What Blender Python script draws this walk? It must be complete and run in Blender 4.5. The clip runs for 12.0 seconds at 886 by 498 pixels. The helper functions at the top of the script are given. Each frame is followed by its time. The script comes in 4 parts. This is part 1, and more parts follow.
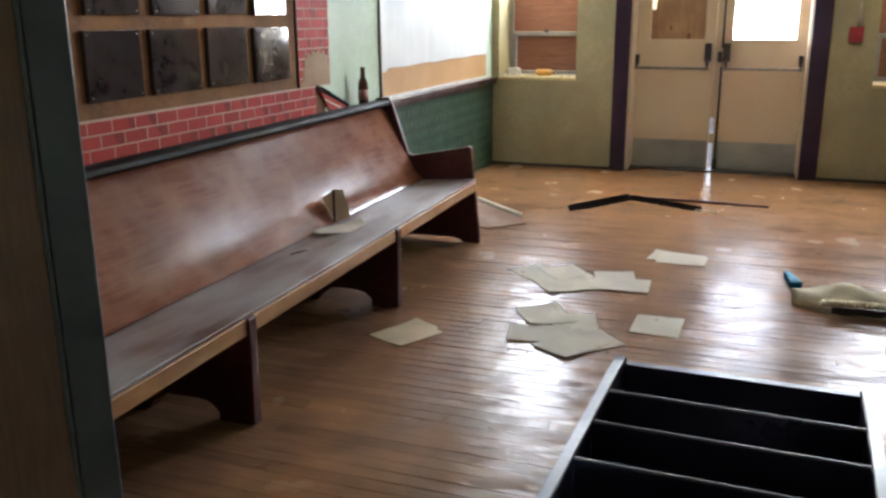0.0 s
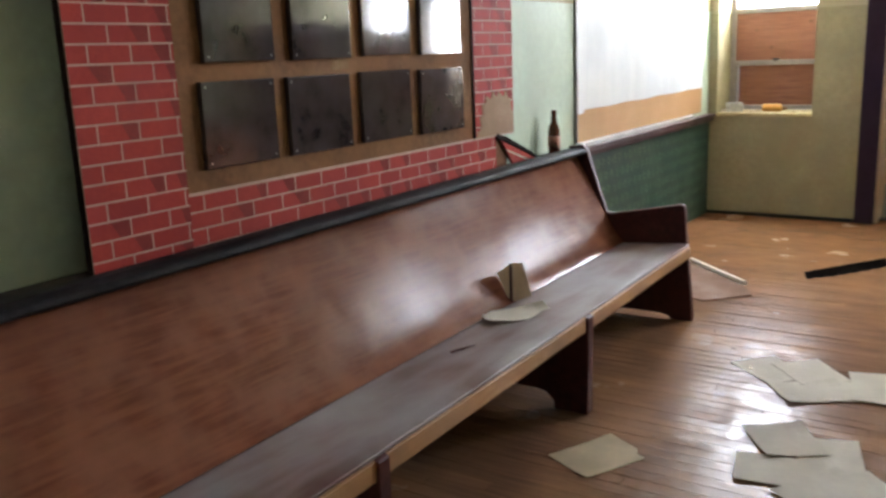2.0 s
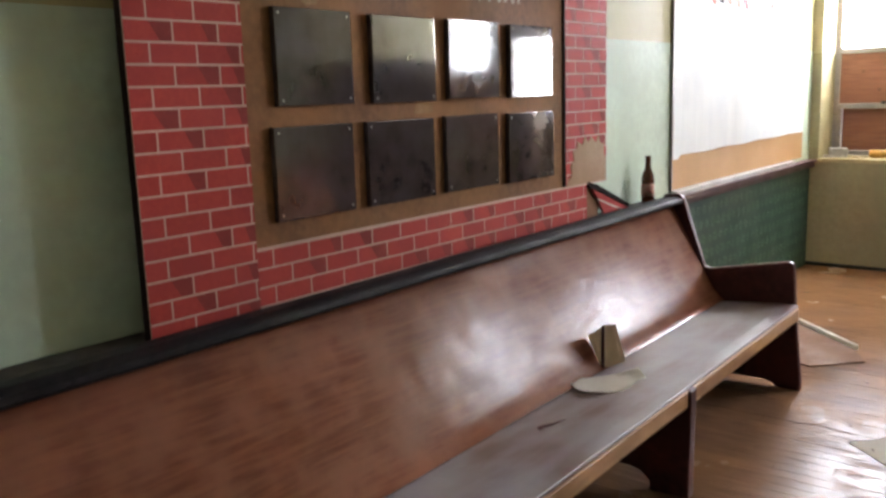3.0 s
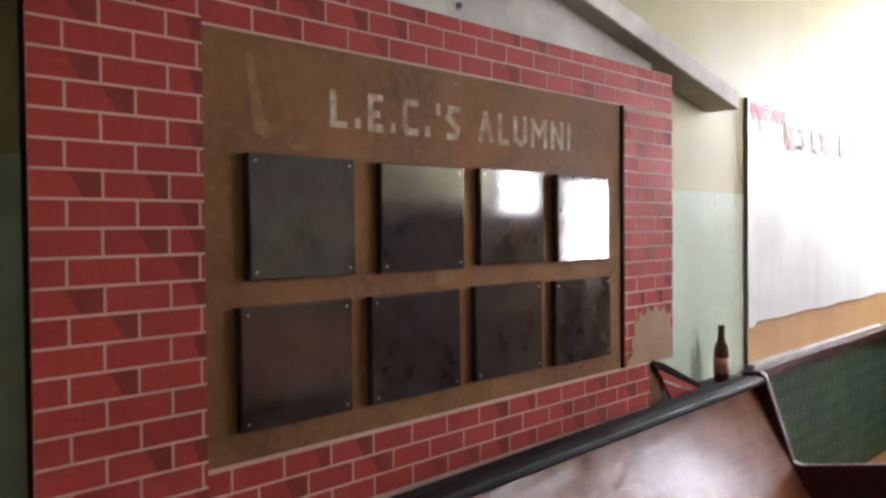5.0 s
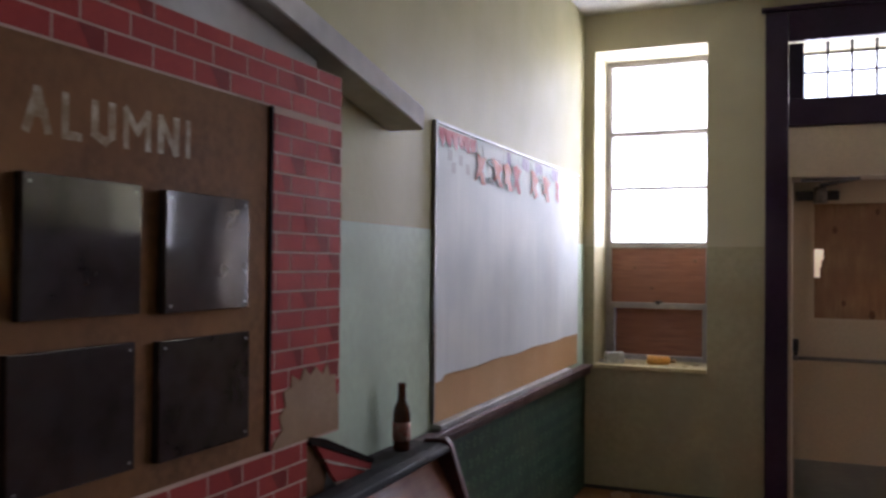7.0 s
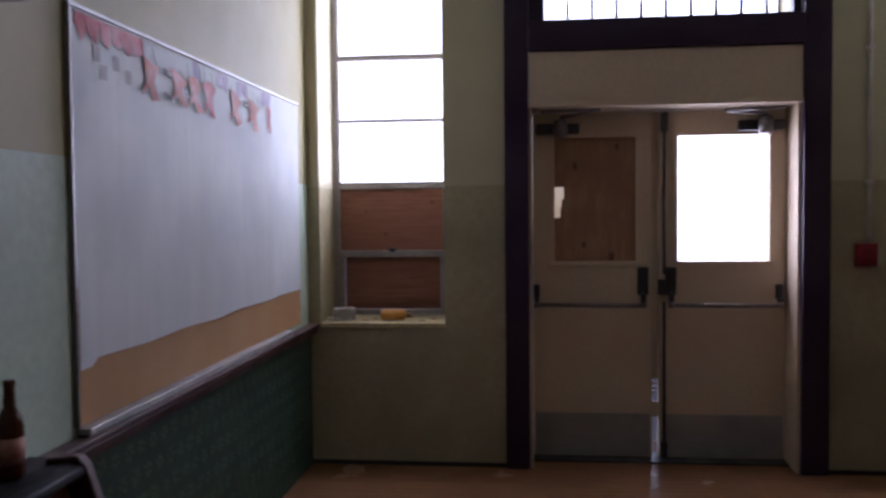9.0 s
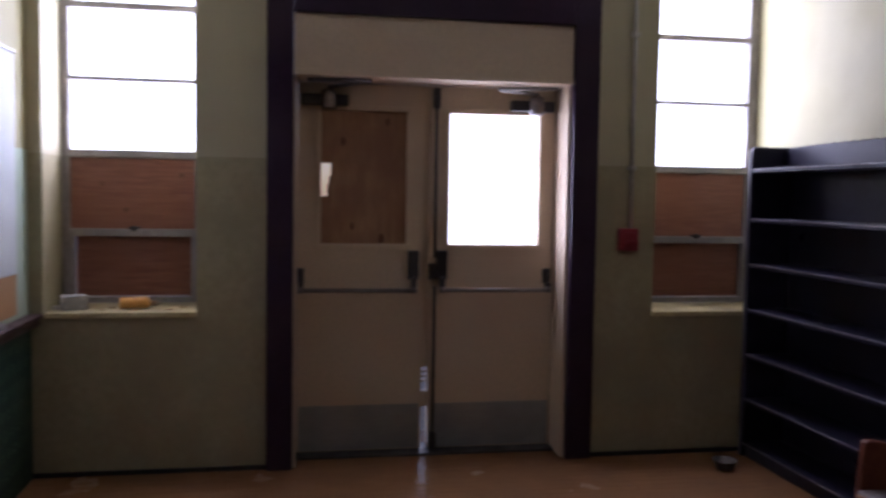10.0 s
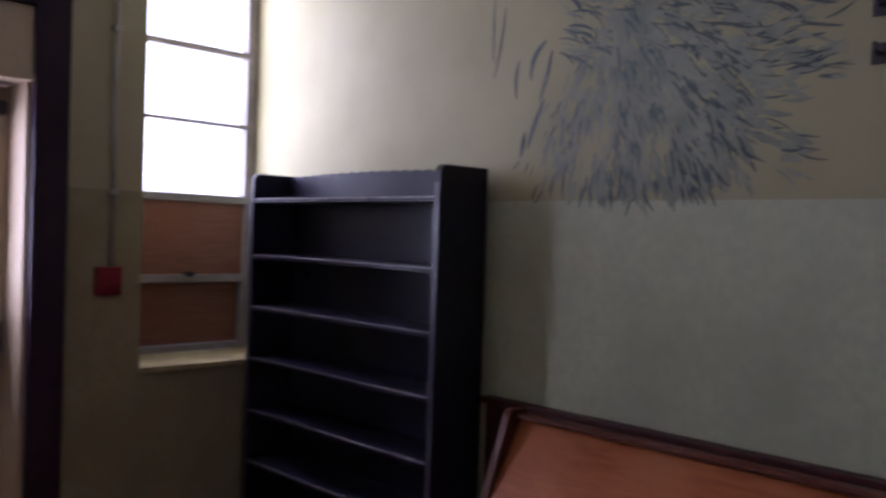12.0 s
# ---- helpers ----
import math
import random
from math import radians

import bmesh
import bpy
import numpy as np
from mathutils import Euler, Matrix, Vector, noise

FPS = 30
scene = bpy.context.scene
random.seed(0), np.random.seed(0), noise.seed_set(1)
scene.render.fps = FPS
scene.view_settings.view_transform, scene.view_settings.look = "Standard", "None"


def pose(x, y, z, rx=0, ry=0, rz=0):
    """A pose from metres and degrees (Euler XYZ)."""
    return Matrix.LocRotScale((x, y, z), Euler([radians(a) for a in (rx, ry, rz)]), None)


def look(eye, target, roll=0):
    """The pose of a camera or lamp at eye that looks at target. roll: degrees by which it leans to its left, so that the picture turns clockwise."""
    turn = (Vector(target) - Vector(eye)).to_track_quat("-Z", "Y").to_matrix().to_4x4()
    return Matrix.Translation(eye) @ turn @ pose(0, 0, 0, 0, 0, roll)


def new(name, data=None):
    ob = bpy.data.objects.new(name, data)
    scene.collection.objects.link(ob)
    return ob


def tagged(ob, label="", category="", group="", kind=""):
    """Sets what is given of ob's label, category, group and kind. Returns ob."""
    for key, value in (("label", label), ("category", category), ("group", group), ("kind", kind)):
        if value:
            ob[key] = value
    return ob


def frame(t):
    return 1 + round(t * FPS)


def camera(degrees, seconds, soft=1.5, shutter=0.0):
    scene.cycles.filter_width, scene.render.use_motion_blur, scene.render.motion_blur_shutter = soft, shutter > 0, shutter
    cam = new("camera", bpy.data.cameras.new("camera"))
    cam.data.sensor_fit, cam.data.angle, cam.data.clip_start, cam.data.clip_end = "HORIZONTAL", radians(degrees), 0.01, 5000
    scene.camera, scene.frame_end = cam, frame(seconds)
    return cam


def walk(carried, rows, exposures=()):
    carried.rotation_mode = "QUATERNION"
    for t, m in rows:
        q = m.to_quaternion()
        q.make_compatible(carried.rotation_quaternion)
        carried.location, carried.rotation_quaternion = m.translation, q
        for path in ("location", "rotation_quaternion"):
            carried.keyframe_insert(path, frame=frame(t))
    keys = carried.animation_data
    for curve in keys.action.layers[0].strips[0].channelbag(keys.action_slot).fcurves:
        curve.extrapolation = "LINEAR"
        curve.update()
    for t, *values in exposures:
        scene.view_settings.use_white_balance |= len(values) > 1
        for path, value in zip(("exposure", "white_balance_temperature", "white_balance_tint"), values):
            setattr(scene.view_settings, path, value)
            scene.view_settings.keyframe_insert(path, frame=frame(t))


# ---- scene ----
cam = camera(54.6, 12.0, soft=2.7, shutter=0.4)
PATH = [
    (0, (1.362, 0.684, 1.364), (0.691, 2.495, 0.843), -0.4),
    (0.5, (1.249, 0.918, 1.355), (0.551, 2.713, 0.815), -1.5),
    (1, (1.15, 1.094, 1.358), (0.405, 2.862, 0.792), -2.2),
    (1.5, (1.104, 1.27, 1.364), (0.187, 2.972, 0.848), -2.2),
    (2, (1.063, 1.464, 1.379), (-0.026, 3.081, 0.937), -2.3),
    (2.5, (0.978, 1.562, 1.381), (-0.216, 3.113, 0.968), -1.9),
    (3, (0.867, 1.664, 1.404), (-0.365, 3.198, 1.047), -1.8),
    (3.5, (0.775, 1.753, 1.447), (-0.53, 3.249, 1.202), -1.9),
    (3.7, (0.734, 1.807, 1.455), (-0.612, 3.274, 1.263), -1.8),
    (5.3, (0.481, 2.263, 1.491), (-0.834, 3.77, 1.469), -0.5),
    (5.5, (0.437, 2.324, 1.493), (-0.812, 3.886, 1.49), -1.0),
    (6, (0.353, 2.483, 1.494), (-0.714, 4.175, 1.483), -1.3),
    (6.5, (0.334, 2.687, 1.491), (-0.576, 4.468, 1.505), -0.4),
    (7, (0.321, 2.879, 1.493), (-0.459, 4.721, 1.525), 0.5),
    (7.5, (0.251, 3.083, 1.501), (-0.375, 4.982, 1.492), 1.0),
    (7.7, (0.209, 3.171, 1.503), (-0.325, 5.098, 1.476), 0.4),
    (9.3, (0.266, 3.832, 1.451), (0.166, 5.827, 1.341), 0.0),
    (9.5, (0.248, 3.911, 1.459), (0.26, 5.907, 1.331), 0.5),
    (10, (0.208, 4.101, 1.435), (0.557, 6.067, 1.31), 0.9),
    (10.5, (0.19, 4.312, 1.449), (0.838, 6.2, 1.332), 0.7),
    (11, (0.304, 4.518, 1.453), (1.2, 6.302, 1.349), 0.6),
    (11.5, (0.389, 4.684, 1.471), (1.523, 6.329, 1.388), 1.3),
    (12, (0.451, 4.82, 1.455), (1.844, 6.255, 1.424), 1.9),
]
walk(cam, [(t, look(eye, target, roll)) for t, eye, target, roll in PATH],
     [(0.0, 0.72, 6050, 12), (2.0, 0.66, 6150, 14), (3.0, 0.75, 6300, 17), (3.5, 0.75, 6350, 18), (5.5, 0.2, 6250, 21), (6.0, -0.4, 6100, 22), (6.5, -0.82, 6000, 23), (7.0, -1.05, 5850, 26), (7.5, -1.35, 5700, 29),
      (9.5, -1.68, 5500, 34), (10.0, -1.5, 5520, 34), (10.5, -1.5, 5550, 35), (11.5, -1.63, 5500, 37), (12.0, -1.68, 5500, 38)])

# ---- world and light ----
world = bpy.data.worlds.new("world")
scene.world = world
world.use_nodes = True
wn = world.node_tree
sky = wn.nodes.new("ShaderNodeTexSky")
sky.sky_type, sky.sun_disc, sky.sun_elevation, sky.sun_rotation = "NISHITA", False, radians(40), radians(20)
wn.links.new(sky.outputs[0], wn.nodes["Background"].inputs[0])
wn.nodes["Background"].inputs[1].default_value = 0.12


def area(name, x0, x1, z0, z1, y, watts, colour=(0.94, 0.98, 1.0)):
    """Daylight standing in an opening of the north wall, shining into the room."""
    la = bpy.data.lights.new(name, "AREA")
    la.shape, la.size, la.size_y, la.energy, la.color = "RECTANGLE", x1 - x0, z1 - z0, watts, colour
    ob = new(name, la)
    ob.matrix_world = look(((x0 + x1) / 2, y, (z0 + z1) / 2), ((x0 + x1) / 2, y - 1, (z0 + z1) / 2))
    return ob


area("daylight_window_west", -0.99, -0.29, 1.63, 2.88, 9.02, 75)
area("daylight_window_east", 2.17, 2.94, 1.63, 2.88, 9.02, 75)
area("daylight_transom", 0.22, 1.68, 2.50, 2.88, 9.02, 34)
area("daylight_door_gap", 0.930, 0.960, 0.02, 0.47, 8.90, 0.12)
area("daylight_door", 1.04, 1.60, 1.10, 1.92, 8.90, 34)

# ---- materials ----


def mat(name, c1, c2=None, grain=60.0, stain=1.6, rough=0.6, rough_var=0.15, metal=0.0, bump=0.15, stretch=(1, 1, 1),
        c3=None, island=0.0, spec=0.5, bump_scale=0.004, coat=0.0, wave=None, worn=None):
    """A surface with two scales of variation: fine grain (c1 to c2) and broad stains (towards c3)."""
    m = bpy.data.materials.new(name)
    m.use_nodes = True
    nt = m.node_tree
    N, L = nt.nodes, nt.links
    bs = N["Principled BSDF"]
    c2 = c2 or tuple(v * 0.8 for v in c1)
    c3 = c3 or tuple(v * 0.75 for v in c1)
    geo = N.new("ShaderNodeNewGeometry")
    mp = N.new("ShaderNodeMapping")
    mp.inputs["Scale"].default_value = stretch
    L.new(geo.outputs["Position"], mp.inputs["Vector"])
    n1 = N.new("ShaderNodeTexNoise")
    n1.inputs["Scale"].default_value, n1.inputs["Detail"].default_value = grain, 5
    L.new(mp.outputs[0], n1.inputs["Vector"])
    n2 = N.new("ShaderNodeTexNoise")
    n2.inputs["Scale"].default_value, n2.inputs["Detail"].default_value, n2.inputs["Roughness"].default_value = stain, 3, 0.5
    L.new(geo.outputs["Position"], n2.inputs["Vector"])
    r1 = N.new("ShaderNodeMapRange")
    r1.inputs[1].default_value, r1.inputs[2].default_value = 0.35, 0.65
    L.new(n1.outputs[0], r1.inputs[0])
    r2 = N.new("ShaderNodeMapRange")
    r2.inputs[1].default_value, r2.inputs[2].default_value = 0.30, 0.78
    r2.interpolation_type = "SMOOTHSTEP"
    L.new(n2.outputs[0], r2.inputs[0])
    m1 = N.new("ShaderNodeMix")
    m1.data_type = "RGBA"
    m1.inputs[6].default_value, m1.inputs[7].default_value = (*c1, 1), (*c2, 1)
    L.new(r1.outputs[0], m1.inputs[0])
    m2 = N.new("ShaderNodeMix")
    m2.data_type = "RGBA"
    m2.inputs[7].default_value = (*c3, 1)
    L.new(r2.outputs[0], m2.inputs[0])
    L.new(m1.outputs[2], m2.inputs[6])
    out = m2.outputs[2]
    if island:
        oi = N.new("ShaderNodeObjectInfo")
        rr = N.new("ShaderNodeMapRange")
        rr.inputs[3].default_value, rr.inputs[4].default_value = 1 - island, 1 + island
        L.new(oi.outputs["Random"], rr.inputs[0])
        hs = N.new("ShaderNodeHueSaturation")
        L.new(rr.outputs[0], hs.inputs["Value"])
        L.new(out, hs.inputs["Color"])
        out = hs.outputs[0]
    L.new(out, bs.inputs["Base Color"])
    r3 = N.new("ShaderNodeMapRange")
    r3.inputs[1].default_value, r3.inputs[2].default_value = 0.3, 0.7
    r3.inputs[3].default_value, r3.inputs[4].default_value = max(rough - rough_var, 0.02), min(rough + rough_var, 1)
    L.new(n2.outputs[0], r3.inputs[0])
    L.new(r3.outputs[0], bs.inputs["Roughness"])
    bs.inputs["Metallic"].default_value = metal
    bs.inputs["Specular IOR Level"].default_value = spec
    bs.inputs["Coat Weight"].default_value = coat
    if worn:                                  # varnish worn through in patches: scale, stretch, gloss from, gloss to
        mv = N.new("ShaderNodeMapping")
        mv.inputs["Scale"].default_value = worn[1]
        L.new(geo.outputs["Position"], mv.inputs["Vector"])
        n5 = N.new("ShaderNodeTexNoise")
        n5.inputs["Scale"].default_value, n5.inputs["Detail"].default_value, n5.inputs["Roughness"].default_value = worn[0], 6, 0.68
        L.new(mv.outputs[0], n5.inputs["Vector"])
        r5 = N.new("ShaderNodeMapRange")
        r5.inputs[1].default_value, r5.inputs[2].default_value, r5.inputs[3].default_value, r5.inputs[4].default_value = 0.40, 0.62, worn[2], worn[3]
        L.new(n5.outputs[0], r5.inputs[0])
        L.new(r5.outputs[0], bs.inputs["Specular IOR Level"])
    if bump:
        bp = N.new("ShaderNodeBump")
        bp.inputs["Strength"].default_value, bp.inputs["Distance"].default_value = bump, bump_scale
        L.new(n1.outputs[0], bp.inputs["Height"])
        L.new(bp.outputs[0], bs.inputs["Normal"])
        if wave:
            mw = N.new("ShaderNodeMapping")
            mw.inputs["Scale"].default_value = wave[2]
            L.new(geo.outputs["Position"], mw.inputs["Vector"])
            n4 = N.new("ShaderNodeTexNoise")
            n4.inputs["Scale"].default_value, n4.inputs["Detail"].default_value = wave[0], 3
            L.new(mw.outputs[0], n4.inputs["Vector"])
            bw = N.new("ShaderNodeBump")
            bw.inputs["Strength"].default_value, bw.inputs["Distance"].default_value = wave[1], 0.01
            L.new(n4.outputs[0], bw.inputs["Height"])
            L.new(bp.outputs[0], bw.inputs["Normal"])
            L.new(bw.outputs[0], bs.inputs["Normal"])
    return m


def two_tone(name, low, high, line, rough_low=0.35, spec=0.15):
    """Painted plaster: one coat below the line, another above it."""
    m = mat(name, low, tuple(v * 0.88 for v in low), 30, 2.4, rough_low, 0.12, 0, 0.3, c3=tuple(v * 0.76 for v in low), spec=spec)
    nt = m.node_tree
    N, L = nt.nodes, nt.links
    bs = N["Principled BSDF"]
    src = bs.inputs["Base Color"].links[0].from_socket
    geo = N.new("ShaderNodeNewGeometry")
    sp = N.new("ShaderNodeSeparateXYZ")
    L.new(geo.outputs["Position"], sp.inputs[0])
    gt = N.new("ShaderNodeMath")
    gt.operation = "GREATER_THAN"
    gt.inputs[1].default_value = line
    L.new(sp.outputs[2], gt.inputs[0])
    nz = N.new("ShaderNodeTexNoise")
    nz.inputs["Scale"].default_value, nz.inputs["Detail"].default_value = 3.5, 7
    L.new(geo.outputs["Position"], nz.inputs["Vector"])
    hi = N.new("ShaderNodeMix")
    hi.data_type = "RGBA"
    hi.inputs[6].default_value = (*high, 1)
    hi.inputs[7].default_value = (*[v * 0.74 for v in high], 1)
    L.new(nz.outputs[0], hi.inputs[0])
    mx = N.new("ShaderNodeMix")
    mx.data_type = "RGBA"
    L.new(gt.outputs[0], mx.inputs[0])
    L.new(src, mx.inputs[6])
    L.new(hi.outputs[2], mx.inputs[7])
    L.new(mx.outputs[2], bs.inputs["Base Color"])
    return m


def glare_by_doors(m, bare, y0, y1):
    """Glare near the doors put into the colour: warmer patches that grow from y0 to y1."""
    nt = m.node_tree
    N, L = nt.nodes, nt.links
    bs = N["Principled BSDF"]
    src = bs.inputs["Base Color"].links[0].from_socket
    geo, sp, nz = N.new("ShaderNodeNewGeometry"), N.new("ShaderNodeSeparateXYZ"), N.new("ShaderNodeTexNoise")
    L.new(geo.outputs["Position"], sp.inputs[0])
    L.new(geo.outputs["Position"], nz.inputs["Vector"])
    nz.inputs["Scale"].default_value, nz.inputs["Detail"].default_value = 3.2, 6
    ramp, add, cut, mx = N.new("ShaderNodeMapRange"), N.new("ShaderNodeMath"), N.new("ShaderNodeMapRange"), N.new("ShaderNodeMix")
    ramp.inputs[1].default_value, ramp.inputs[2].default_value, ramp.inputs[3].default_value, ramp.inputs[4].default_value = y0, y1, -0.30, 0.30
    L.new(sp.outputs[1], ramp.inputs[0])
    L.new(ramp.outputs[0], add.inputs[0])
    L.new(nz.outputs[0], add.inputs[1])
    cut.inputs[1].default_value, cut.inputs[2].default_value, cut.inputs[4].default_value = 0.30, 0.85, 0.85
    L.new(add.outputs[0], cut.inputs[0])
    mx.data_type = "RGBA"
    # bare: the warm tone that carries the painted glare
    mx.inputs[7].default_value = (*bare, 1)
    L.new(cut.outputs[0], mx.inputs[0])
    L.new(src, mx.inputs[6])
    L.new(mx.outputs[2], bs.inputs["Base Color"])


PAINT = two_tone("painted_plaster", (0.58, 0.70, 0.57), (0.48, 0.44, 0.245), 1.626, 0.48)
PAINT_E = two_tone("painted_plaster_east", (0.57, 0.60, 0.43), (0.47, 0.43, 0.25), 1.598, 0.48)
PAINT_N = two_tone("painted_plaster_north", (0.45, 0.40, 0.25), (0.60, 0.55, 0.37), 1.610, 0.5)
CEIL = mat("ceiling_paint", (0.62, 0.60, 0.54), grain=30, rough=0.8)
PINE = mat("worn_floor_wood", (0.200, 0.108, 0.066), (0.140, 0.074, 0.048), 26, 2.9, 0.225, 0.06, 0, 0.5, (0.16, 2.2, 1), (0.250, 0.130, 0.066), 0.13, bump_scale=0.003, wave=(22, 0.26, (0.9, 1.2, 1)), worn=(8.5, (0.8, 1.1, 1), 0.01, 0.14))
glare_by_doors(PINE, (0.235, 0.115, 0.050), 5.2, 7.4)
GROOVE = mat("floor_joint", (0.03, 0.018, 0.012), rough=0.8)
MAHOG = mat("mahogany_stain", (0.185, 0.068, 0.037), (0.120, 0.041, 0.025), 22, 7, 0.18, 0.03, 0, 0.10, (2.5, 0.25, 3.5), (0.215, 0.088, 0.052), wave=(30, 0.09, (1, 0.8, 1)), worn=(20, (1, 0.75, 1.3), 0.04, 0.20))
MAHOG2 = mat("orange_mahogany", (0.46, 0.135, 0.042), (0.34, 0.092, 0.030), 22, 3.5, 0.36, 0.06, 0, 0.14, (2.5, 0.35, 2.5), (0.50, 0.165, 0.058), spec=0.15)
END2 = mat("red_brown_end_grain", (0.16, 0.050, 0.030), (0.11, 0.034, 0.022), 30, 4, 0.38, 0.08, 0, 0.1, spec=0.2)
MAHOG_D = mat("dark_mahogany", (0.085, 0.023, 0.024), (0.048, 0.015, 0.016), 30, 4, 0.42, 0.08, 0, 0.1, spec=0.22)
DUSTY = mat("dusty_seat", (0.115, 0.055, 0.048), (0.24, 0.200, 0.205), 6, 2.6, 0.42, 0.12, 0, 0.1, (2.0, 0.45, 2), (0.32, 0.30, 0.315), spec=0.3)
OAK = mat("bare_wood_edge", (0.40, 0.21, 0.085), (0.30, 0.14, 0.05), 24, 5, 0.5, 0.1, 0, 0.15, (2, 0.3, 2))
BLACKRAIL = mat("black_rail_paint", (0.008, 0.007, 0.008), (0.016, 0.013, 0.014), 40, 5, 0.55, 0.12, bump=0.08, c3=(0.018, 0.015, 0.016), spec=0.07)
LEDGE = mat("dusty_black_ledge", (0.058, 0.050, 0.048), (0.022, 0.019, 0.019), 22, 5, 0.7, 0.1, bump=0.05, c3=(0.085, 0.075, 0.070), spec=0.06)
REDRAIL = mat("red_brown_rail", (0.085, 0.035, 0.035), (0.06, 0.022, 0.022), 40, 5, 0.4, 0.1)
TRIM = mat("dark_plum_trim", (0.034, 0.014, 0.040), (0.026, 0.011, 0.030), 40, 2.5, 0.42, 0.12, c3=(0.046, 0.026, 0.048), spec=0.3)
CREAM = mat("cream_door_paint", (0.66, 0.53, 0.37), (0.60, 0.48, 0.34), 50, 2.0, 0.45, 0.12, c3=(0.61, 0.47, 0.34))
KICK = mat("brushed_kick_plate", (0.42, 0.42, 0.40), (0.34, 0.34, 0.33), 40, 4, 0.5, 0.12, 0.5, 0.06, (0.2, 1, 6))
STEEL = mat("worn_steel", (0.30, 0.27, 0.26), (0.20, 0.18, 0.18), 50, 7, 0.39, 0.09, 0.85, 0.08)
DARKST = mat("dark_hardware", (0.07, 0.06, 0.065), (0.05, 0.045, 0.05), 50, 7, 0.45, 0.12, 0.5, 0.08)
ALU = mat("aluminium_trim", (0.58, 0.58, 0.58), (0.50, 0.50, 0.50), 60, 6, 0.39, 0.08, 0.7, 0.05)
WHITEP = mat("white_sash_paint", (0.70, 0.69, 0.66), (0.60, 0.59, 0.56), 40, 4, 0.5, 0.1)
SILLP = mat("yellowed_sill_paint", (0.72, 0.62, 0.34), (0.62, 0.52, 0.28), 40, 5, 0.55, 0.1, c3=(0.46, 0.38, 0.24), spec=0.15)
SASHG = mat("dull_grey_sash", (0.40, 0.37, 0.36), (0.33, 0.30, 0.29), 30, 4, 0.5, 0.1, c3=(0.26, 0.24, 0.24), spec=0.2)
EDGED = mat("dark_edge_sheen", (0.045, 0.040, 0.068), (0.07, 0.065, 0.09), 40, 6, 0.38, 0.08)
PLY = mat("plywood", (0.31, 0.130, 0.078), (0.22, 0.086, 0.052), 16, 3.0, 0.6, 0.1, 0, 0.12, (0.4, 1, 3.5), (0.27, 0.11, 0.06))
PLYL = mat("pale_plywood", (0.42, 0.25, 0.125), (0.31, 0.17, 0.085), 14, 5, 0.6, 0.1, 0, 0.12, (3, 1, 0.5), (0.30, 0.15, 0.085))
KNOT = mat("wood_knot", (0.22, 0.10, 0.05), (0.16, 0.07, 0.038), 60, 9, 0.6)
CORK = mat("brown_hardboard", (0.215, 0.102, 0.045), (0.145, 0.069, 0.030), 45, 3.6, 0.7, 0.1, 0, 0.15, c3=(0.26, 0.13, 0.058), spec=0.10)
CHALK = mat("faded_chalk_paint", (0.56, 0.47, 0.35), (0.36, 0.26, 0.16), 60, 26, 0.7, 0.1, c3=(0.27, 0.18, 0.10), spec=0.15)
GAPD = mat("dark_fill", (0.022, 0.012, 0.010), (0.016, 0.009, 0.008), 40, 5, 0.8, 0.05, spec=0.05)
BOARDIN = mat("brown_box_inside", (0.22, 0.11, 0.06), (0.17, 0.085, 0.045), 40, 5, 0.8, 0.05, spec=0.1)
CHALKF = mat("faint_chalk", (0.30, 0.18, 0.085), (0.225, 0.115, 0.042), 30, 14, 0.75, spec=0.12)
PLATE = mat("black_gloss_plate", (0.030, 0.020, 0.020), (0.050, 0.036, 0.035), 14, 6, 0.07, 0.0, 0, 0, c3=(0.060, 0.046, 0.045), worn=(13, (1, 1, 1), 0.45, 0.95))
MORTAR = mat("printed_mortar", (0.64, 0.45, 0.37), (0.58, 0.40, 0.33), 60, 4, 0.7, spec=0.08)
BRICK = mat("printed_brick_red", (0.42, 0.058, 0.046), (0.36, 0.048, 0.040), 90, 9, 0.6, 0.08, 0, 0.04, c3=(0.34, 0.050, 0.048), island=0.10, spec=0.08)
BRICKD = mat("printed_brick_shadow", (0.27, 0.050, 0.045), (0.23, 0.045, 0.041), 90, 9, 0.6, 0.08, 0, 0.04, spec=0.05)
CARD = mat("torn_cardboard", (0.36, 0.22, 0.12), (0.31, 0.185, 0.10), 60, 6, 0.75)
GREYW = mat("grey_white_board", (0.62, 0.60, 0.57), (0.55, 0.53, 0.50), 24, 3, 0.6, 0.1, c3=(0.38, 0.36, 0.34))
GREENW = mat("green_patterned_paper", (0.012, 0.040, 0.028), (0.026, 0.062, 0.040), 26, 3, 0.5, 0.1, 0, 0.2, c3=(0.018, 0.055, 0.04))
GREENM = mat("pale_green_motif", (0.095, 0.180, 0.105), (0.045, 0.095, 0.058), 60, 9, 0.5)
TAN = mat("tan_pinboard", (0.46, 0.26, 0.10), (0.42, 0.235, 0.09), 90, 3, 0.7, 0.1, c3=(0.40, 0.22, 0.085))
WPAPER = mat("white_roll_paper", (0.72, 0.745, 0.75), (0.67, 0.70, 0.71), 8, 3, 0.6, 0.1, 0, 0.1, (1, 3, 0.15), (0.60, 0.64, 0.67))
PAPER = mat("paper", (0.80, 0.75, 0.66), (0.75, 0.70, 0.62), 60, 8, 0.75, 0.1, 0, 0.05, c3=(0.70, 0.65, 0.57), island=0.05)
MANILA = mat("manila_paper", (0.66, 0.54, 0.35), (0.62, 0.50, 0.32), 60, 8, 0.7)
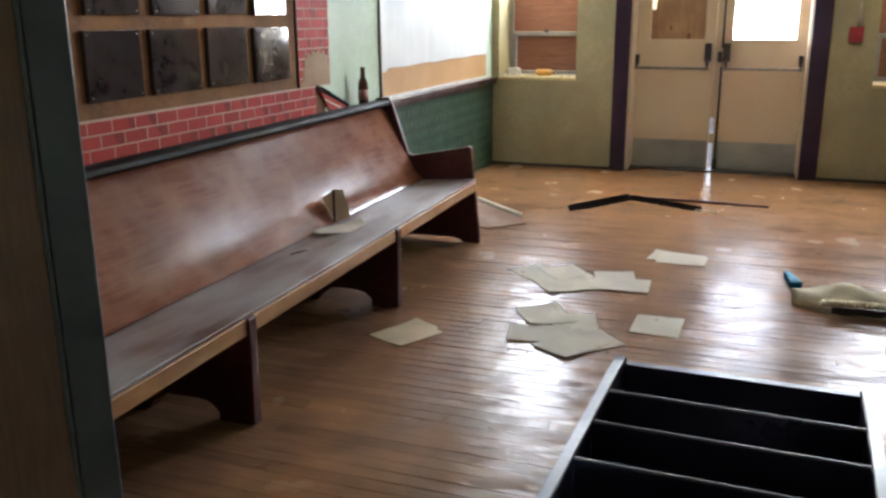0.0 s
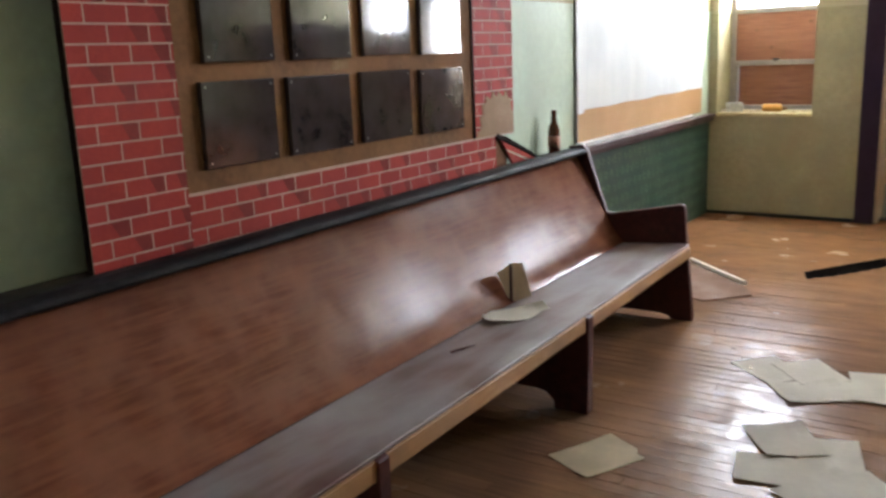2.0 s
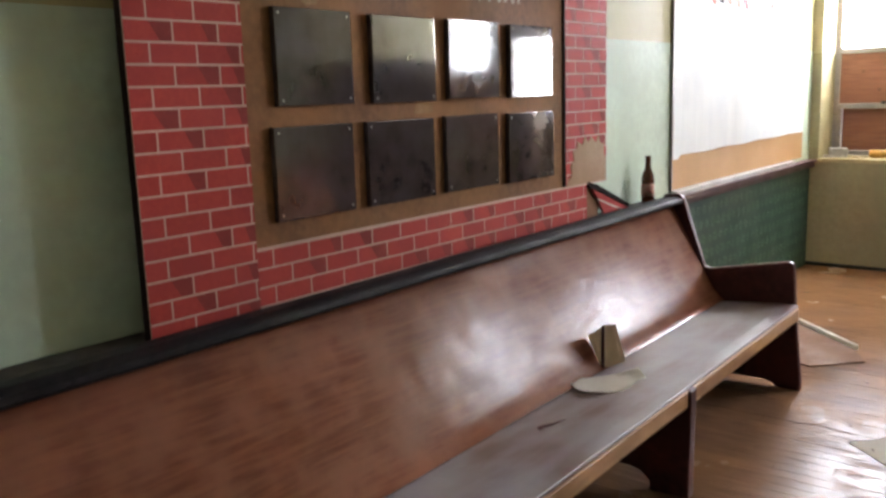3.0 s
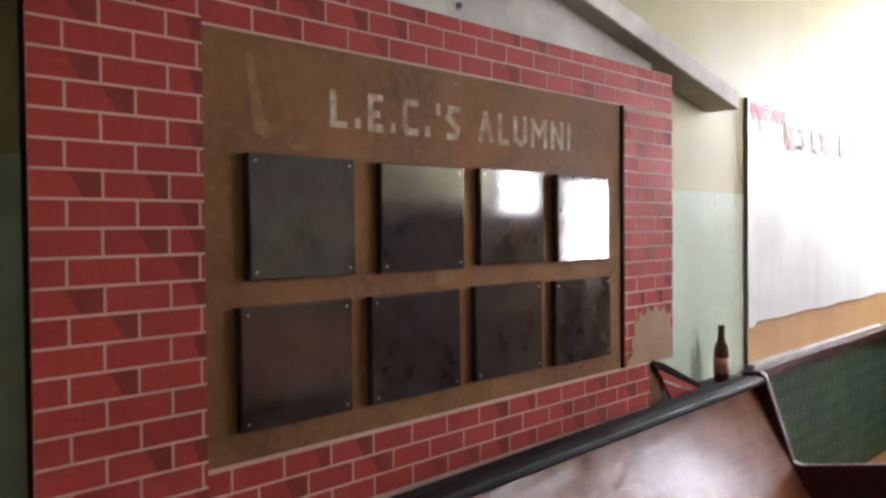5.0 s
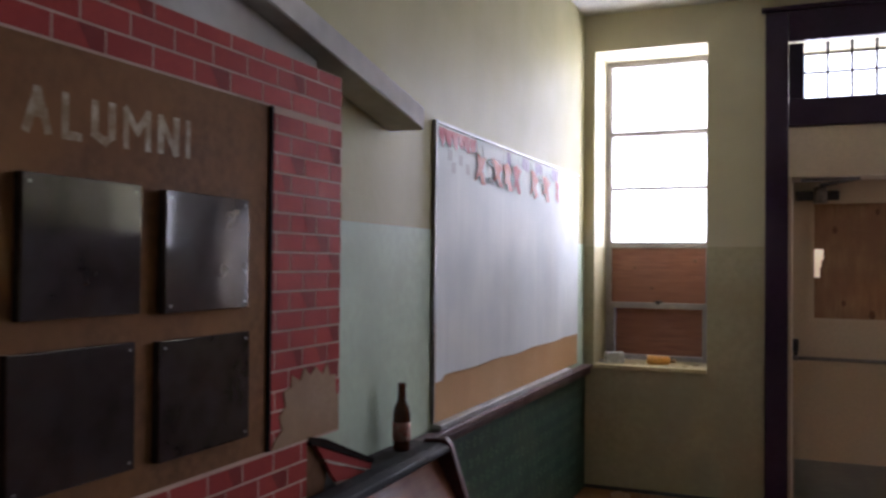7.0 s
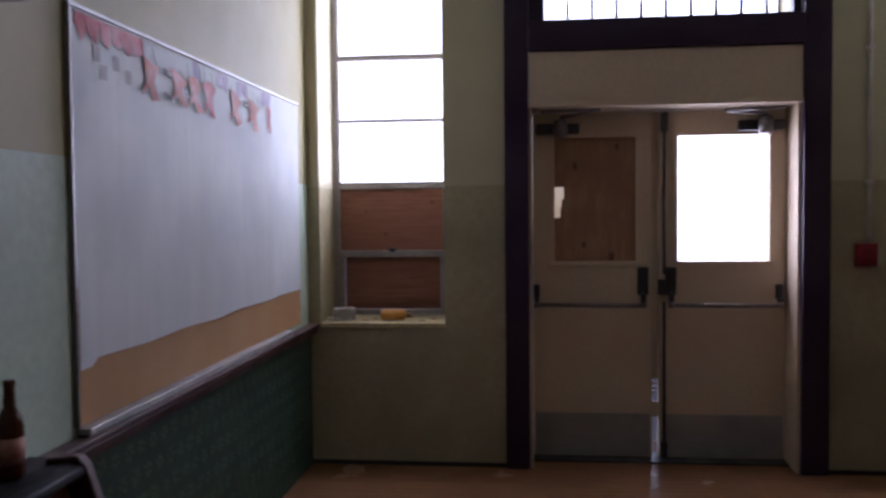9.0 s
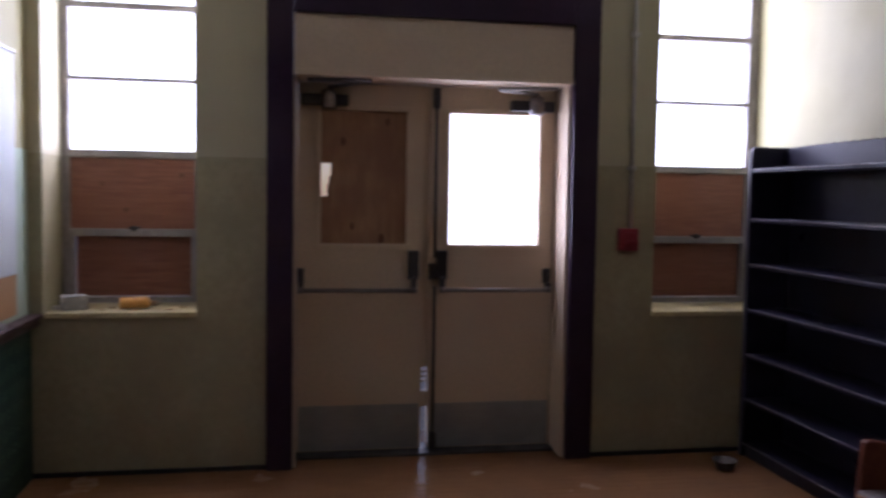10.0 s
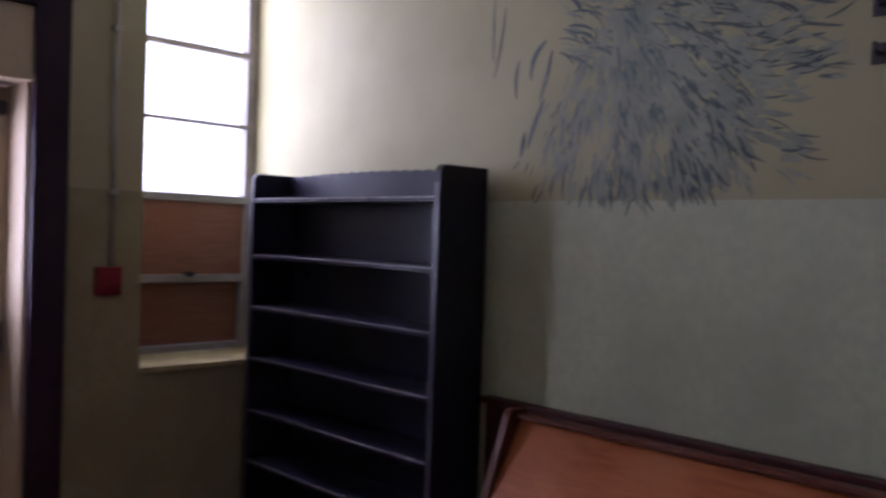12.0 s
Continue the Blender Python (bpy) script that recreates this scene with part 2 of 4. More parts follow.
PINK = mat("pink_letter_paper", (0.58, 0.09, 0.12), (0.62, 0.22, 0.24), 18, 12, 0.6)
ORANGEP = mat("coral_letter_paper", (0.62, 0.17, 0.13), (0.62, 0.30, 0.25), 18, 12, 0.6)
VIOLET = mat("violet_letter_paper", (0.38, 0.30, 0.50), (0.55, 0.48, 0.62), 18, 12, 0.6)
INK = mat("black_ink", (0.02, 0.018, 0.02), rough=0.6)
GREYI = mat("grey_ink", (0.66, 0.65, 0.68), rough=0.7)
BLACKW = mat("black_painted_wood", (0.013, 0.011, 0.026), (0.019, 0.017, 0.036), 30, 4, 0.34, 0.07, 0, 0.08, c3=(0.020, 0.018, 0.038), spec=0.24)
EDGEW = mat("worn_shelf_edge", (0.36, 0.33, 0.37), (0.12, 0.10, 0.12), 40, 8, 0.4, 0.1)
EDGEB = mat("blue_grey_edge", (0.17, 0.19, 0.22), (0.12, 0.135, 0.16), 40, 6, 0.38, 0.08)
DOORBR = mat("dark_brown_door", (0.36, 0.22, 0.165), (0.26, 0.15, 0.11), 30, 4, 0.38, 0.08, 0, 0.1, (4, 4, 0.3))
DOORBL = mat("blue_black_stile", (0.125, 0.145, 0.185), (0.15, 0.17, 0.205), 30, 5, 0.38, 0.08)
GLASSB = mat("brown_bottle_glass", (0.13, 0.035, 0.014), (0.09, 0.024, 0.010), 20, 5, 0.08, 0.03, 0, 0, spec=0.6)
LABELP = mat("bottle_label", (0.42, 0.10, 0.07), (0.55, 0.44, 0.34), 60, 30, 0.6)
REDP = mat("red_alarm_paint", (0.30, 0.018, 0.032), (0.27, 0.016, 0.028), 40, 9, 0.4)
ORANGE = mat("orange_plastic", (0.72, 0.36, 0.07), (0.66, 0.30, 0.05), 40, 20, 0.4)
GREYP = mat("grey_plastic", (0.60, 0.58, 0.54), (0.22, 0.21, 0.20), 30, 30, 0.5)
CANVAS = mat("cream_canvas", (0.80, 0.74, 0.58), (0.72, 0.65, 0.48), 120, 9, 0.85, 0.08, 0, 0.15)
BLUEP = mat("blue_plastic", (0.015, 0.15, 0.28), (0.012, 0.11, 0.20), 30, 12, 0.6, spec=0.05)
FEATHER = mat("mural_blue_grey", (0.070, 0.095, 0.092), (0.14, 0.16, 0.135), 45, 9, 0.6, c3=(0.045, 0.070, 0.080))
FEATHER_L = mat("mural_wash", (0.27, 0.29, 0.215), (0.34, 0.34, 0.24), 30, 9, 0.6, c3=(0.20, 0.225, 0.175))
STONE = mat("outside_wall", (0.42, 0.38, 0.34), rough=0.8)
for m in (PAPER, MANILA):                     # thin paper lets some light through
    nt = m.node_tree
    tr, mx = nt.nodes.new("ShaderNodeBsdfTranslucent"), nt.nodes.new("ShaderNodeMixShader")
    bs = nt.nodes["Principled BSDF"]
    nt.links.new(bs.inputs["Base Color"].links[0].from_socket, tr.inputs[0])
    mx.inputs[0].default_value = 0.5
    nt.links.new(bs.outputs[0], mx.inputs[1])
    nt.links.new(tr.outputs[0], mx.inputs[2])
    nt.links.new(mx.outputs[0], nt.nodes["Material Output"].inputs[0])
GLASS = bpy.data.materials.new("window_glass")
GLASS.use_nodes = True
gb = GLASS.node_tree.nodes["Principled BSDF"]
gb.inputs["Transmission Weight"].default_value, gb.inputs["Roughness"].default_value, gb.inputs["IOR"].default_value = 1, 0.0, 1.02

# ---- mesh helpers ----


def box(bm, x0, x1, y0, y1, z0, z1, bevel=0.0, m=None):
    vs = [bm.verts.new(v) for v in ((x0, y0, z0), (x1, y0, z0), (x1, y1, z0), (x0, y1, z0), (x0, y0, z1), (x1, y0, z1), (x1, y1, z1), (x0, y1, z1))]
    fs = [bm.faces.new([vs[i] for i in f]) for f in ((3, 2, 1, 0), (4, 5, 6, 7), (0, 1, 5, 4), (1, 2, 6, 5), (2, 3, 7, 6), (3, 0, 4, 7))]
    geom = list(vs)
    if bevel:
        es = list({e for f in fs for e in f.edges})
        r = bmesh.ops.bevel(bm, geom=es, offset=bevel, segments=2, affect="EDGES", profile=0.6)
        geom = list({v for f in r["faces"] for v in f.verts} | {v for v in vs if v.is_valid})
    if m is not None:
        bmesh.ops.transform(bm, matrix=m, verts=[v for v in geom if v.is_valid])
    return geom


def prism(bm, pts, a0, a1, axis="y", bevel=0.0):
    """A solid from an outline: pts are (x, z) for axis y, (y, z) for axis x, (x, y) for axis z."""
    def at(p, a):
        return {"y": (p[0], a, p[1]), "x": (a, p[0], p[1]), "z": (p[0], p[1], a)}[axis]
    lo = [bm.verts.new(at(p, a0)) for p in pts]
    hi = [bm.verts.new(at(p, a1)) for p in pts]
    n = len(pts)
    fs = [bm.faces.new(lo), bm.faces.new(hi[::-1])]
    fs += [bm.faces.new((lo[i], hi[i], hi[(i + 1) % n], lo[(i + 1) % n])) for i in range(n)]
    bmesh.ops.recalc_face_normals(bm, faces=fs)
    if bevel:
        bmesh.ops.bevel(bm, geom=list({e for f in fs for e in f.edges}), offset=bevel, segments=1, affect="EDGES")


def lathe(bm, prof, cx, cy, cz, n=20):
    rings = [[bm.verts.new((cx + r * math.cos(2 * math.pi * i / n), cy + r * math.sin(2 * math.pi * i / n), cz + z)) for i in range(n)] for r, z in prof]
    for a, b in zip(rings, rings[1:]):
        for i in range(n):
            f = bm.faces.new((a[i], a[(i + 1) % n], b[(i + 1) % n], b[i]))
            f.smooth = True
    bm.faces.new(rings[0][::-1])
    bm.faces.new(rings[-1])


def rod(bm, p, q, r, n=10):
    p, q = Vector(p), Vector(q)
    u = (q - p).normalized()
    a = u.orthogonal().normalized()
    b = u.cross(a)
    lo, hi = ([bm.verts.new(c + r * (math.cos(2 * math.pi * i / n) * a + math.sin(2 * math.pi * i / n) * b)) for i in range(n)] for c in (p, q))
    for i in range(n):
        f = bm.faces.new((lo[i], lo[(i + 1) % n], hi[(i + 1) % n], hi[i]))
        f.smooth = True
    bm.faces.new(lo[::-1])
    bm.faces.new(hi)


def finish(name, bm, material):
    me = bpy.data.meshes.new(name)
    bm.normal_update()
    bm.to_mesh(me)
    bm.free()
    me.materials.append(material)
    return new(name, me)


def part(name, bm, material, parent, label=""):
    ob = finish(name, bm, material)
    ob.parent = parent
    if parent is not None:
        ob.matrix_parent_inverse = parent.matrix_basis.inverted()
    return tagged(ob, label)


def boxes(*bs, bevel=0.0):
    bm = bmesh.new()
    for b in bs:
        box(bm, *b, bevel=bevel)
    return bm


def thing(name, label, category, at=(0, 0, 0), group="", kind=""):
    ob = new(name)
    ob.empty_display_size = 0.1
    ob.location = at
    ob.matrix_basis = Matrix.Translation(at)
    return tagged(ob, label, category, group, kind)


def structure(name, bm, material, label="", category=""):
    return tagged(finish(name, bm, material), label, category, "", "structure")


# ---- plan ----
W, E, N0, N1, S, TOP = -1.06, 2.985, 8.58, 9.10, -1.4, 3.17
WIN_Z0, WIN_Z1 = 0.798, 2.92
DX0, DX1, DZ = 0.215, 1.70, 2.90      # door opening with its transom
WX0, WX1, WX2 = -0.99, -0.262, 2.19        # sides of the window recesses

floor = structure("floor", boxes((W - 0.3, E + 0.3, S - 0.2, N1 + 0.1, -0.12, -0.014)), GROOVE, "worn brown narrow board floor with dull varnish", "floor")
structure("ground", boxes((-60, 60, N1 + 0.1, 90, -0.4, -0.15)), STONE, "pale ground outside the doors", "ground")
structure("ceiling", boxes((W - 0.3, E + 0.3, S - 0.2, N1, TOP, TOP + 0.12)), CEIL, "plain off-white plaster ceiling", "ceiling")
structure("wall_west", boxes((W - 0.25, W, S, N1, -0.01, TOP)), PAINT, "green and cream two-tone painted plaster wall", "wall")
structure("wall_east", boxes((E, E + 0.25, S, N1, -0.01, TOP)), PAINT_E, "cream and green two-tone painted plaster wall", "wall")
structure("wall_south", boxes((W - 0.25, E + 0.25, S - 0.2, S, -0.01, TOP)), PAINT, "painted plaster wall behind the entrance", "wall")
structure("wall_north", boxes(
    (W, WX0, N0, N1, -0.01, TOP), (WX0, WX1, N0, N1, -0.01, WIN_Z0), (WX0, WX1, N0, N1, WIN_Z1, TOP),
    (WX1, DX0, N0, N1, -0.01, TOP), (DX0, DX1, N0, N1, DZ, TOP), (DX1, WX2, N0, N1, -0.01, TOP),
    (WX2, E, N0, N1, -0.01, WIN_Z0 - 0.018), (WX2, E, N0, N1, WIN_Z1 - 0.018, TOP)), PAINT_N, "olive green painted plaster wall with deep window recesses", "wall")
structure("partition", boxes((W, -0.28, 1.10, 1.22, -0.01, TOP), (2.35, E, 1.10, 1.22, -0.01, TOP), (-0.28, 2.35, 1.10, 1.22, 2.2, TOP)), PAINT, "plain plaster partition beside the open dark door", "wall")
structure("baseboard", boxes((W + 0.015, 0.084, N0 - 0.015, N0, 0, 0.022), (1.84, E - 0.004, N0 - 0.015, N0, 0, 0.022)), INK, "thin black gap strip along the foot of the wall", "baseboard")


def window(name, x0, x1, side, label):
    """Double-hung sash: white panes above, plywood behind the lower lights."""
    w = thing(name, label, "window", ((x0 + x1) / 2, 8.9, WIN_Z0), kind="structure")
    part("window_sill", boxes((x0 + 0.002, x1 - 0.002, 8.565, 8.98, WIN_Z0, WIN_Z0 + 0.028), bevel=0.004), SILLP, w, "yellowed painted sill")
    fy0, fy1 = 8.93, 9.0
    wa, wb = (0.042, 0.045) if side < 0 else (0.035, 0.062)
    fr = part("window_frame", boxes((x0 + 0.002, x0 + wa, fy0, fy1, 0.832, 2.918), (x1 - wb, x1 - 0.002, fy0, fy1, 0.832, 2.918),
                                    (x0 + 0.036, x1 - 0.036, fy0, fy1, 2.88, 2.918), bevel=0.004), SASHG, w)
    for z, h in ((1.629, 0.042), (2.024, 0.020), (2.408, 0.034)):
        part("sash_bar", boxes((x0 + 0.036, x1 - 0.036, fy0 - 0.004, fy1 - 0.02, z - h / 2, z + h / 2), bevel=0.004), SASHG, w)
    bar = part("meeting_rail", boxes((x0 + 0.036, x1 - 0.036, fy0 - 0.012, fy1 - 0.02, 1.188, 1.228), bevel=0.004), SASHG, w)
    c = (x0 + x1) / 2 + 0.01
    part("sash_lock", boxes((c - 0.03, c + 0.03, fy0 - 0.04, fy0 - 0.012, 1.229, 1.241), (c - 0.012, c + 0.012, fy0 - 0.05, fy0 - 0.02, 1.219, 1.246), bevel=0.003), DARKST, bar, "dark sash lock")
    part("lower_stile", boxes((x0 + 0.036, x0 + 0.066, fy0 - 0.008, fy0 + 0.03, 0.832, 1.187), (x1 - 0.066, x1 - 0.036, fy0 - 0.008, fy0 + 0.03, 0.832, 1.187), bevel=0.003), SASHG, w)
    part("bottom_rail", boxes((x0 + 0.067, x1 - 0.067, fy0 - 0.008, fy0 + 0.03, 0.832, 0.863), bevel=0.003), SASHG, w)
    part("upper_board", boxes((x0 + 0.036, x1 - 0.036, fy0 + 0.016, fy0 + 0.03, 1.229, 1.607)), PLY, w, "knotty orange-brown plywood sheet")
    lb = part("lower_board", boxes((x0 + 0.067, x1 - 0.067, fy0 + 0.045, fy0 + 0.06, 0.864, 1.187)), PLY, w, "dark plywood sheet")
    for z0, z1 in ((1.65, 2.011), (2.033, 2.387), (2.426, 2.879)):
        g = part("pane", boxes((x0 + 0.036, x1 - 0.036, 8.965, 8.969, z0, z1)), GLASS, w)
        g.visible_shadow = False
    if side < 0:
        for kx, kz in ((-0.17, 1.47), (0.24, 1.52), (-0.05, 1.33)):
            bm = bmesh.new()
            lathe(bm, ((0.014, 0), (0.012, 0.0015)), 0, 0, 0, 10)
            bmesh.ops.transform(bm, matrix=pose(c + kx, fy0 + 0.0155, kz, 90), verts=bm.verts)
            part("knot", bm, KNOT, w)
    return w


window("window_1", WX0, WX1, -1, "tall white sash window with plywood over its lower lights")
window("window_2", WX2, E, 1, "tall sash window with faded plywood over its lower lights").location.z -= 0.018

# ---- entrance: casing, transom, doors ----
trim = thing("trim", "dark plum painted door casing with a transom light", "door casing", (0.95, N0, 0), kind="structure")
CY0, CY1 = 8.535, 8.578
for a, b in ((0.085, 0.219), (1.695, 1.839)):
    bm = boxes((a, b, CY0, CY1, 0.0, 3.061), bevel=0.006)
    part("casing", bm, TRIM, trim)
part("head_casing", boxes((0.220, 1.694, CY0 + 0.002, CY1, 2.872, 3.061), bevel=0.006), TRIM, trim)
part("transom_bar", boxes((0.220, 1.694, CY0 - 0.01, 8.66, 2.345, 2.515), bevel=0.008), TRIM, trim)
GX0, GX1, GZ0, GZ1, GZM = 0.305, 1.655, 2.516, 2.871, 2.684
for a, b in ((0.219, GX0), (GX1, 1.695)):
    part("transom_stile", boxes((a, b, 8.60, 8.66, GZ0, GZ1), bevel=0.004), TRIM, trim)
tw = (GX1 - GX0) / 10
for i in range(1, 10):
    part("muntin", boxes((GX0 + i * tw - 0.008, GX0 + i * tw + 0.008, 8.615, 8.645, GZ0, GZ1)), DARKST, trim)
part("muntin", boxes((GX0, GX1, 8.612, 8.648, GZM - 0.006, GZM + 0.006)), DARKST, trim)
for z0, z1 in ((GZ0, GZM - 0.007), (GZM + 0.007, GZ1)):
    for i in range(10):
        g = part("pane", boxes((GX0 + i * tw + 0.008, GX0 + (i + 1) * tw - 0.008, 8.628, 8.631, z0, z1)), GLASS, trim)
        g.visible_shadow = False
part("cornice", boxes((0.062, 1.862, CY0 - 0.022, CY1, 3.062, 3.088), bevel=0.006), TRIM, trim)
part("filler_panel", boxes((0.220, 1.694, 8.552, 8.60, 2.035, 2.344), bevel=0.005), CREAM, trim, "cream board above the doors")
part("filler_lip", boxes((0.220, 1.694, 8.540, 8.552, 2.035, 2.062), bevel=0.003), CREAM, trim)
part("soffit", boxes((0.220, 1.694, 8.601, 9.02, 2.036, 2.06)), CREAM, trim)
part("jamb", boxes((DX0 + 0.001, DX0 + 0.022, 8.58, 9.02, 0, 2.035)), CREAM, trim)
part("jamb", boxes((DX1 - 0.022, DX1 - 0.001, 8.58, 9.02, 0, 2.035)), CREAM, trim)
part("threshold", boxes((DX0 + 0.023, DX1 - 0.023, 8.70, 8.92, -0.005, 0.012), bevel=0.004), DARKST, trim, "worn dark metal threshold")


def door_leaf(name, x0, x1, wx0, wx1, boarded, label):
    y0, y1, z0, z1 = 8.80, 8.845, 0.015, 2.03
    wz0, wz1 = 1.163, 1.886
    d = thing(name, label, "door", ((x0 + x1) / 2, y0, 0), kind="structure")
    part("leaf", boxes((x0, wx0, y0, y1, z0, z1), (wx1, x1, y0, y1, z0, z1), (wx0, wx1, y0, y1, z0, wz0), (wx0, wx1, y0, y1, wz1, z1)), CREAM, d)
    for b in ((wx0 - 0.028, wx1 + 0.028, y0 - 0.012, y0 - 0.001, wz0 - 0.028, wz0), (wx0 - 0.028, wx1 + 0.028, y0 - 0.012, y0 - 0.001, wz1, wz1 + 0.026),
              (wx0 - 0.028, wx0, y0 - 0.012, y0 - 0.001, wz0 + 0.001, wz1 - 0.001), (wx1, wx1 + 0.028, y0 - 0.012, y0 - 0.001, wz0 + 0.001, wz1 - 0.001)):
        part("glazing_bead", boxes(b, bevel=0.003), CREAM, d)
    if boarded:
        gx = wx0 + 0.055
        bd = part("board", boxes((gx, wx1, y0 + 0.012, y0 + 0.024, wz0, wz1), (wx0, gx, y0 + 0.012, y0 + 0.024, wz0, 1.42), (wx0, gx, y0 + 0.012, y0 + 0.024, 1.60, wz1)), PLYL, d, "knotty plywood filling the window")
        for kx, kz, r in ((0.12, 1.72, .020), (0.17, 1.26, .017), (0.33, 1.19, .024), (0.36, 1.83, .016)):
            bm = bmesh.new()
            lathe(bm, ((r, 0), (r * 0.9, 0.0015)), 0, 0, 0, 10)
            bmesh.ops.transform(bm, matrix=pose(wx0 + kx, y0 + 0.0115, kz, 90) @ Matrix.Diagonal((0.75, 1.3, 1, 1)), verts=bm.verts)
            part("knot", bm, KNOT, bd)
        for a, b, z, zz in ((gx - 0.02, gx + 0.001, 1.42, 1.485), (gx - 0.012, gx + 0.001, 1.485, 1.53)):
            part("splinter", boxes((a, b, y0 + 0.012, y0 + 0.024, z, zz)), PLYL, bd)
    else:
        g = part("pane", boxes((wx0, wx1, y0 + 0.018, y0 + 0.022, wz0, wz1)), GLASS, d)
        g.visible_shadow = False
    part("kick_plate", boxes((x0 + 0.012, x1 - 0.012, y0 - 0.003, y0 - 0.0005, 0.02, 0.268)), KICK, d, "scuffed metal kick plate")
    # panic bar
    hinge_left = boarded
    bx0, bx1 = (x0 + 0.02, x1 - 0.055) if hinge_left else (x0 + 0.045, x1 - 0.04)
    pb = part("panic_bar", boxes(), STEEL, d, "worn steel panic bar")
    bm = bmesh.new()
    rod(bm, (bx0 + 0.01, y0 - 0.075, 0.915), (bx1 - 0.01, y0 - 0.075, 0.912), 0.0125)
    for bx in (bx0, bx1):
        lathe(bm, ((0.016, -0.016), (0.018, 0), (0.016, 0.016)), bx, y0 - 0.075, 0.916, 12)
    bm.to_mesh(pb.data)
    bm.free()
    ax, bx = (bx0, bx1) if hinge_left else (bx1, bx0)
    part("hinge_bracket", boxes((ax - 0.018, ax + 0.018, y0 - 0.045, y0, 0.945, 1.030), (ax - 0.012, ax + 0.012, y0 - 0.085, y0 - 0.02, 0.908, 0.955), bevel=0.006), DARKST, pb)
    part("latch_case", boxes((bx - 0.03, bx + 0.03, y0 - 0.05, y0, 0.970, 1.13), (bx - 0.014, bx + 0.014, y0 - 0.085, y0 - 0.03, 0.908, 0.985), bevel=0.008), DARKST, pb)
    # closer at the head
    cx = x0 + 0.02 if hinge_left else x1 - 0.27
    cl = part("door_closer", boxes((cx, cx + 0.25, y0 - 0.06, y0, 1.905, 1.965), bevel=0.010), DARKST, d, "old dark door closer")
    bm = bmesh.new()
    lathe(bm, ((0.034, -0.05), (0.04, -0.045), (0.04, 0.04), (0.03, 0.05)), cx + 0.14, y0 - 0.07, 1.935, 14)
    part("spring_case", bm, STEEL, cl)
    bm = bmesh.new()
    if hinge_left:
        rod(bm, (cx + 0.14, y0 - 0.08, 1.995), (cx + 0.36, y0 - 0.15, 2.030), 0.011, 8)
        rod(bm, (cx + 0.36, y0 - 0.15, 2.030), (cx + 0.03, y0 - 0.19, 2.018), 0.010, 8)
    else:
        rod(bm, (cx + 0.14, y0 - 0.08, 1.995), (cx - 0.10, y0 - 0.16, 2.008), 0.011, 8)
        rod(bm, (cx - 0.10, y0 - 0.16, 2.008), (cx + 0.22, y0 - 0.19, 2.018), 0.010, 8)
    part("closer_arm", bm, STEEL, cl)
    return d


door_leaf("door_1", 0.240, 0.927, 0.366, 0.833, True, "cream painted door with its window boarded by plywood")
door_leaf("door_2", 0.985, 1.676, 1.073, 1.583, False, "cream painted door with a bright glass window")
mull = thing("door_mullion", "cream vertical strip with a dark bolt rod between the doors", "door post", (0.97, 8.78, 0), kind="structure")
part("strip", boxes((0.964, 0.982, 8.785, 8.85, 0.02, 2.03), (0.930, 0.962, 8.82, 8.85, 0.47, 2.03), (0.930, 0.962, 8.82, 8.85, 0.245, 0.335), bevel=0.002), CREAM, mull)
for z in (0.385, 0.410, 0.440):
    part("slat", boxes((0.930, 0.962, 8.825, 8.845, z, z + 0.010)), CREAM, mull)
bm = bmesh.new()
rod(bm, (0.992, 8.77, 0.03), (0.992, 8.77, 0.93), 0.009)
rod(bm, (0.992, 8.77, 1.09), (0.992, 8.77, 2.0), 0.009)
part("bolt_rod", bm, DARKST, mull)
part("top_latch", boxes((0.972, 1.012, 8.755, 8.80, 1.91, 2.02), bevel=0.006), DARKST, mull)
part("bottom_latch", boxes((0.975, 1.01, 8.755, 8.80, 0.02, 0.11), bevel=0.006), DARKST, mull)
part("keeper", boxes((0.955, 0.995, 8.74, 8.785, 0.97, 1.06), bevel=0.006), DARKST, mull)

# fire alarm box with its conduit
al = thing("fire_alarm_box", "small red fire alarm box on the wall", "fire alarm", (2.025, 8.56, 1.215))
part("housing", boxes((1.972, 2.078, 8.525, 8.579, 1.145, 1.27), bevel=0.008), REDP, al)
part("front_plate", boxes((1.990, 2.060, 8.515, 8.5245, 1.165, 1.25), bevel=0.004), REDP, al)
part("pull_handle", boxes((2.0, 2.05, 8.505, 8.5145, 1.185, 1.205), bevel=0.003), REDP, al)
bm = bmesh.new()
rod(bm, (2.043, 8.562, 1.271), (2.043, 8.562, TOP), 0.011, 8)
cd = part("conduit", bm, GREYW, al)
for z in (1.6, 2.32):
    part("clamp", boxes((2.023, 2.063, 8.546, 8.579, z - 0.012, z + 0.012), bevel=0.003), GREYW, cd)

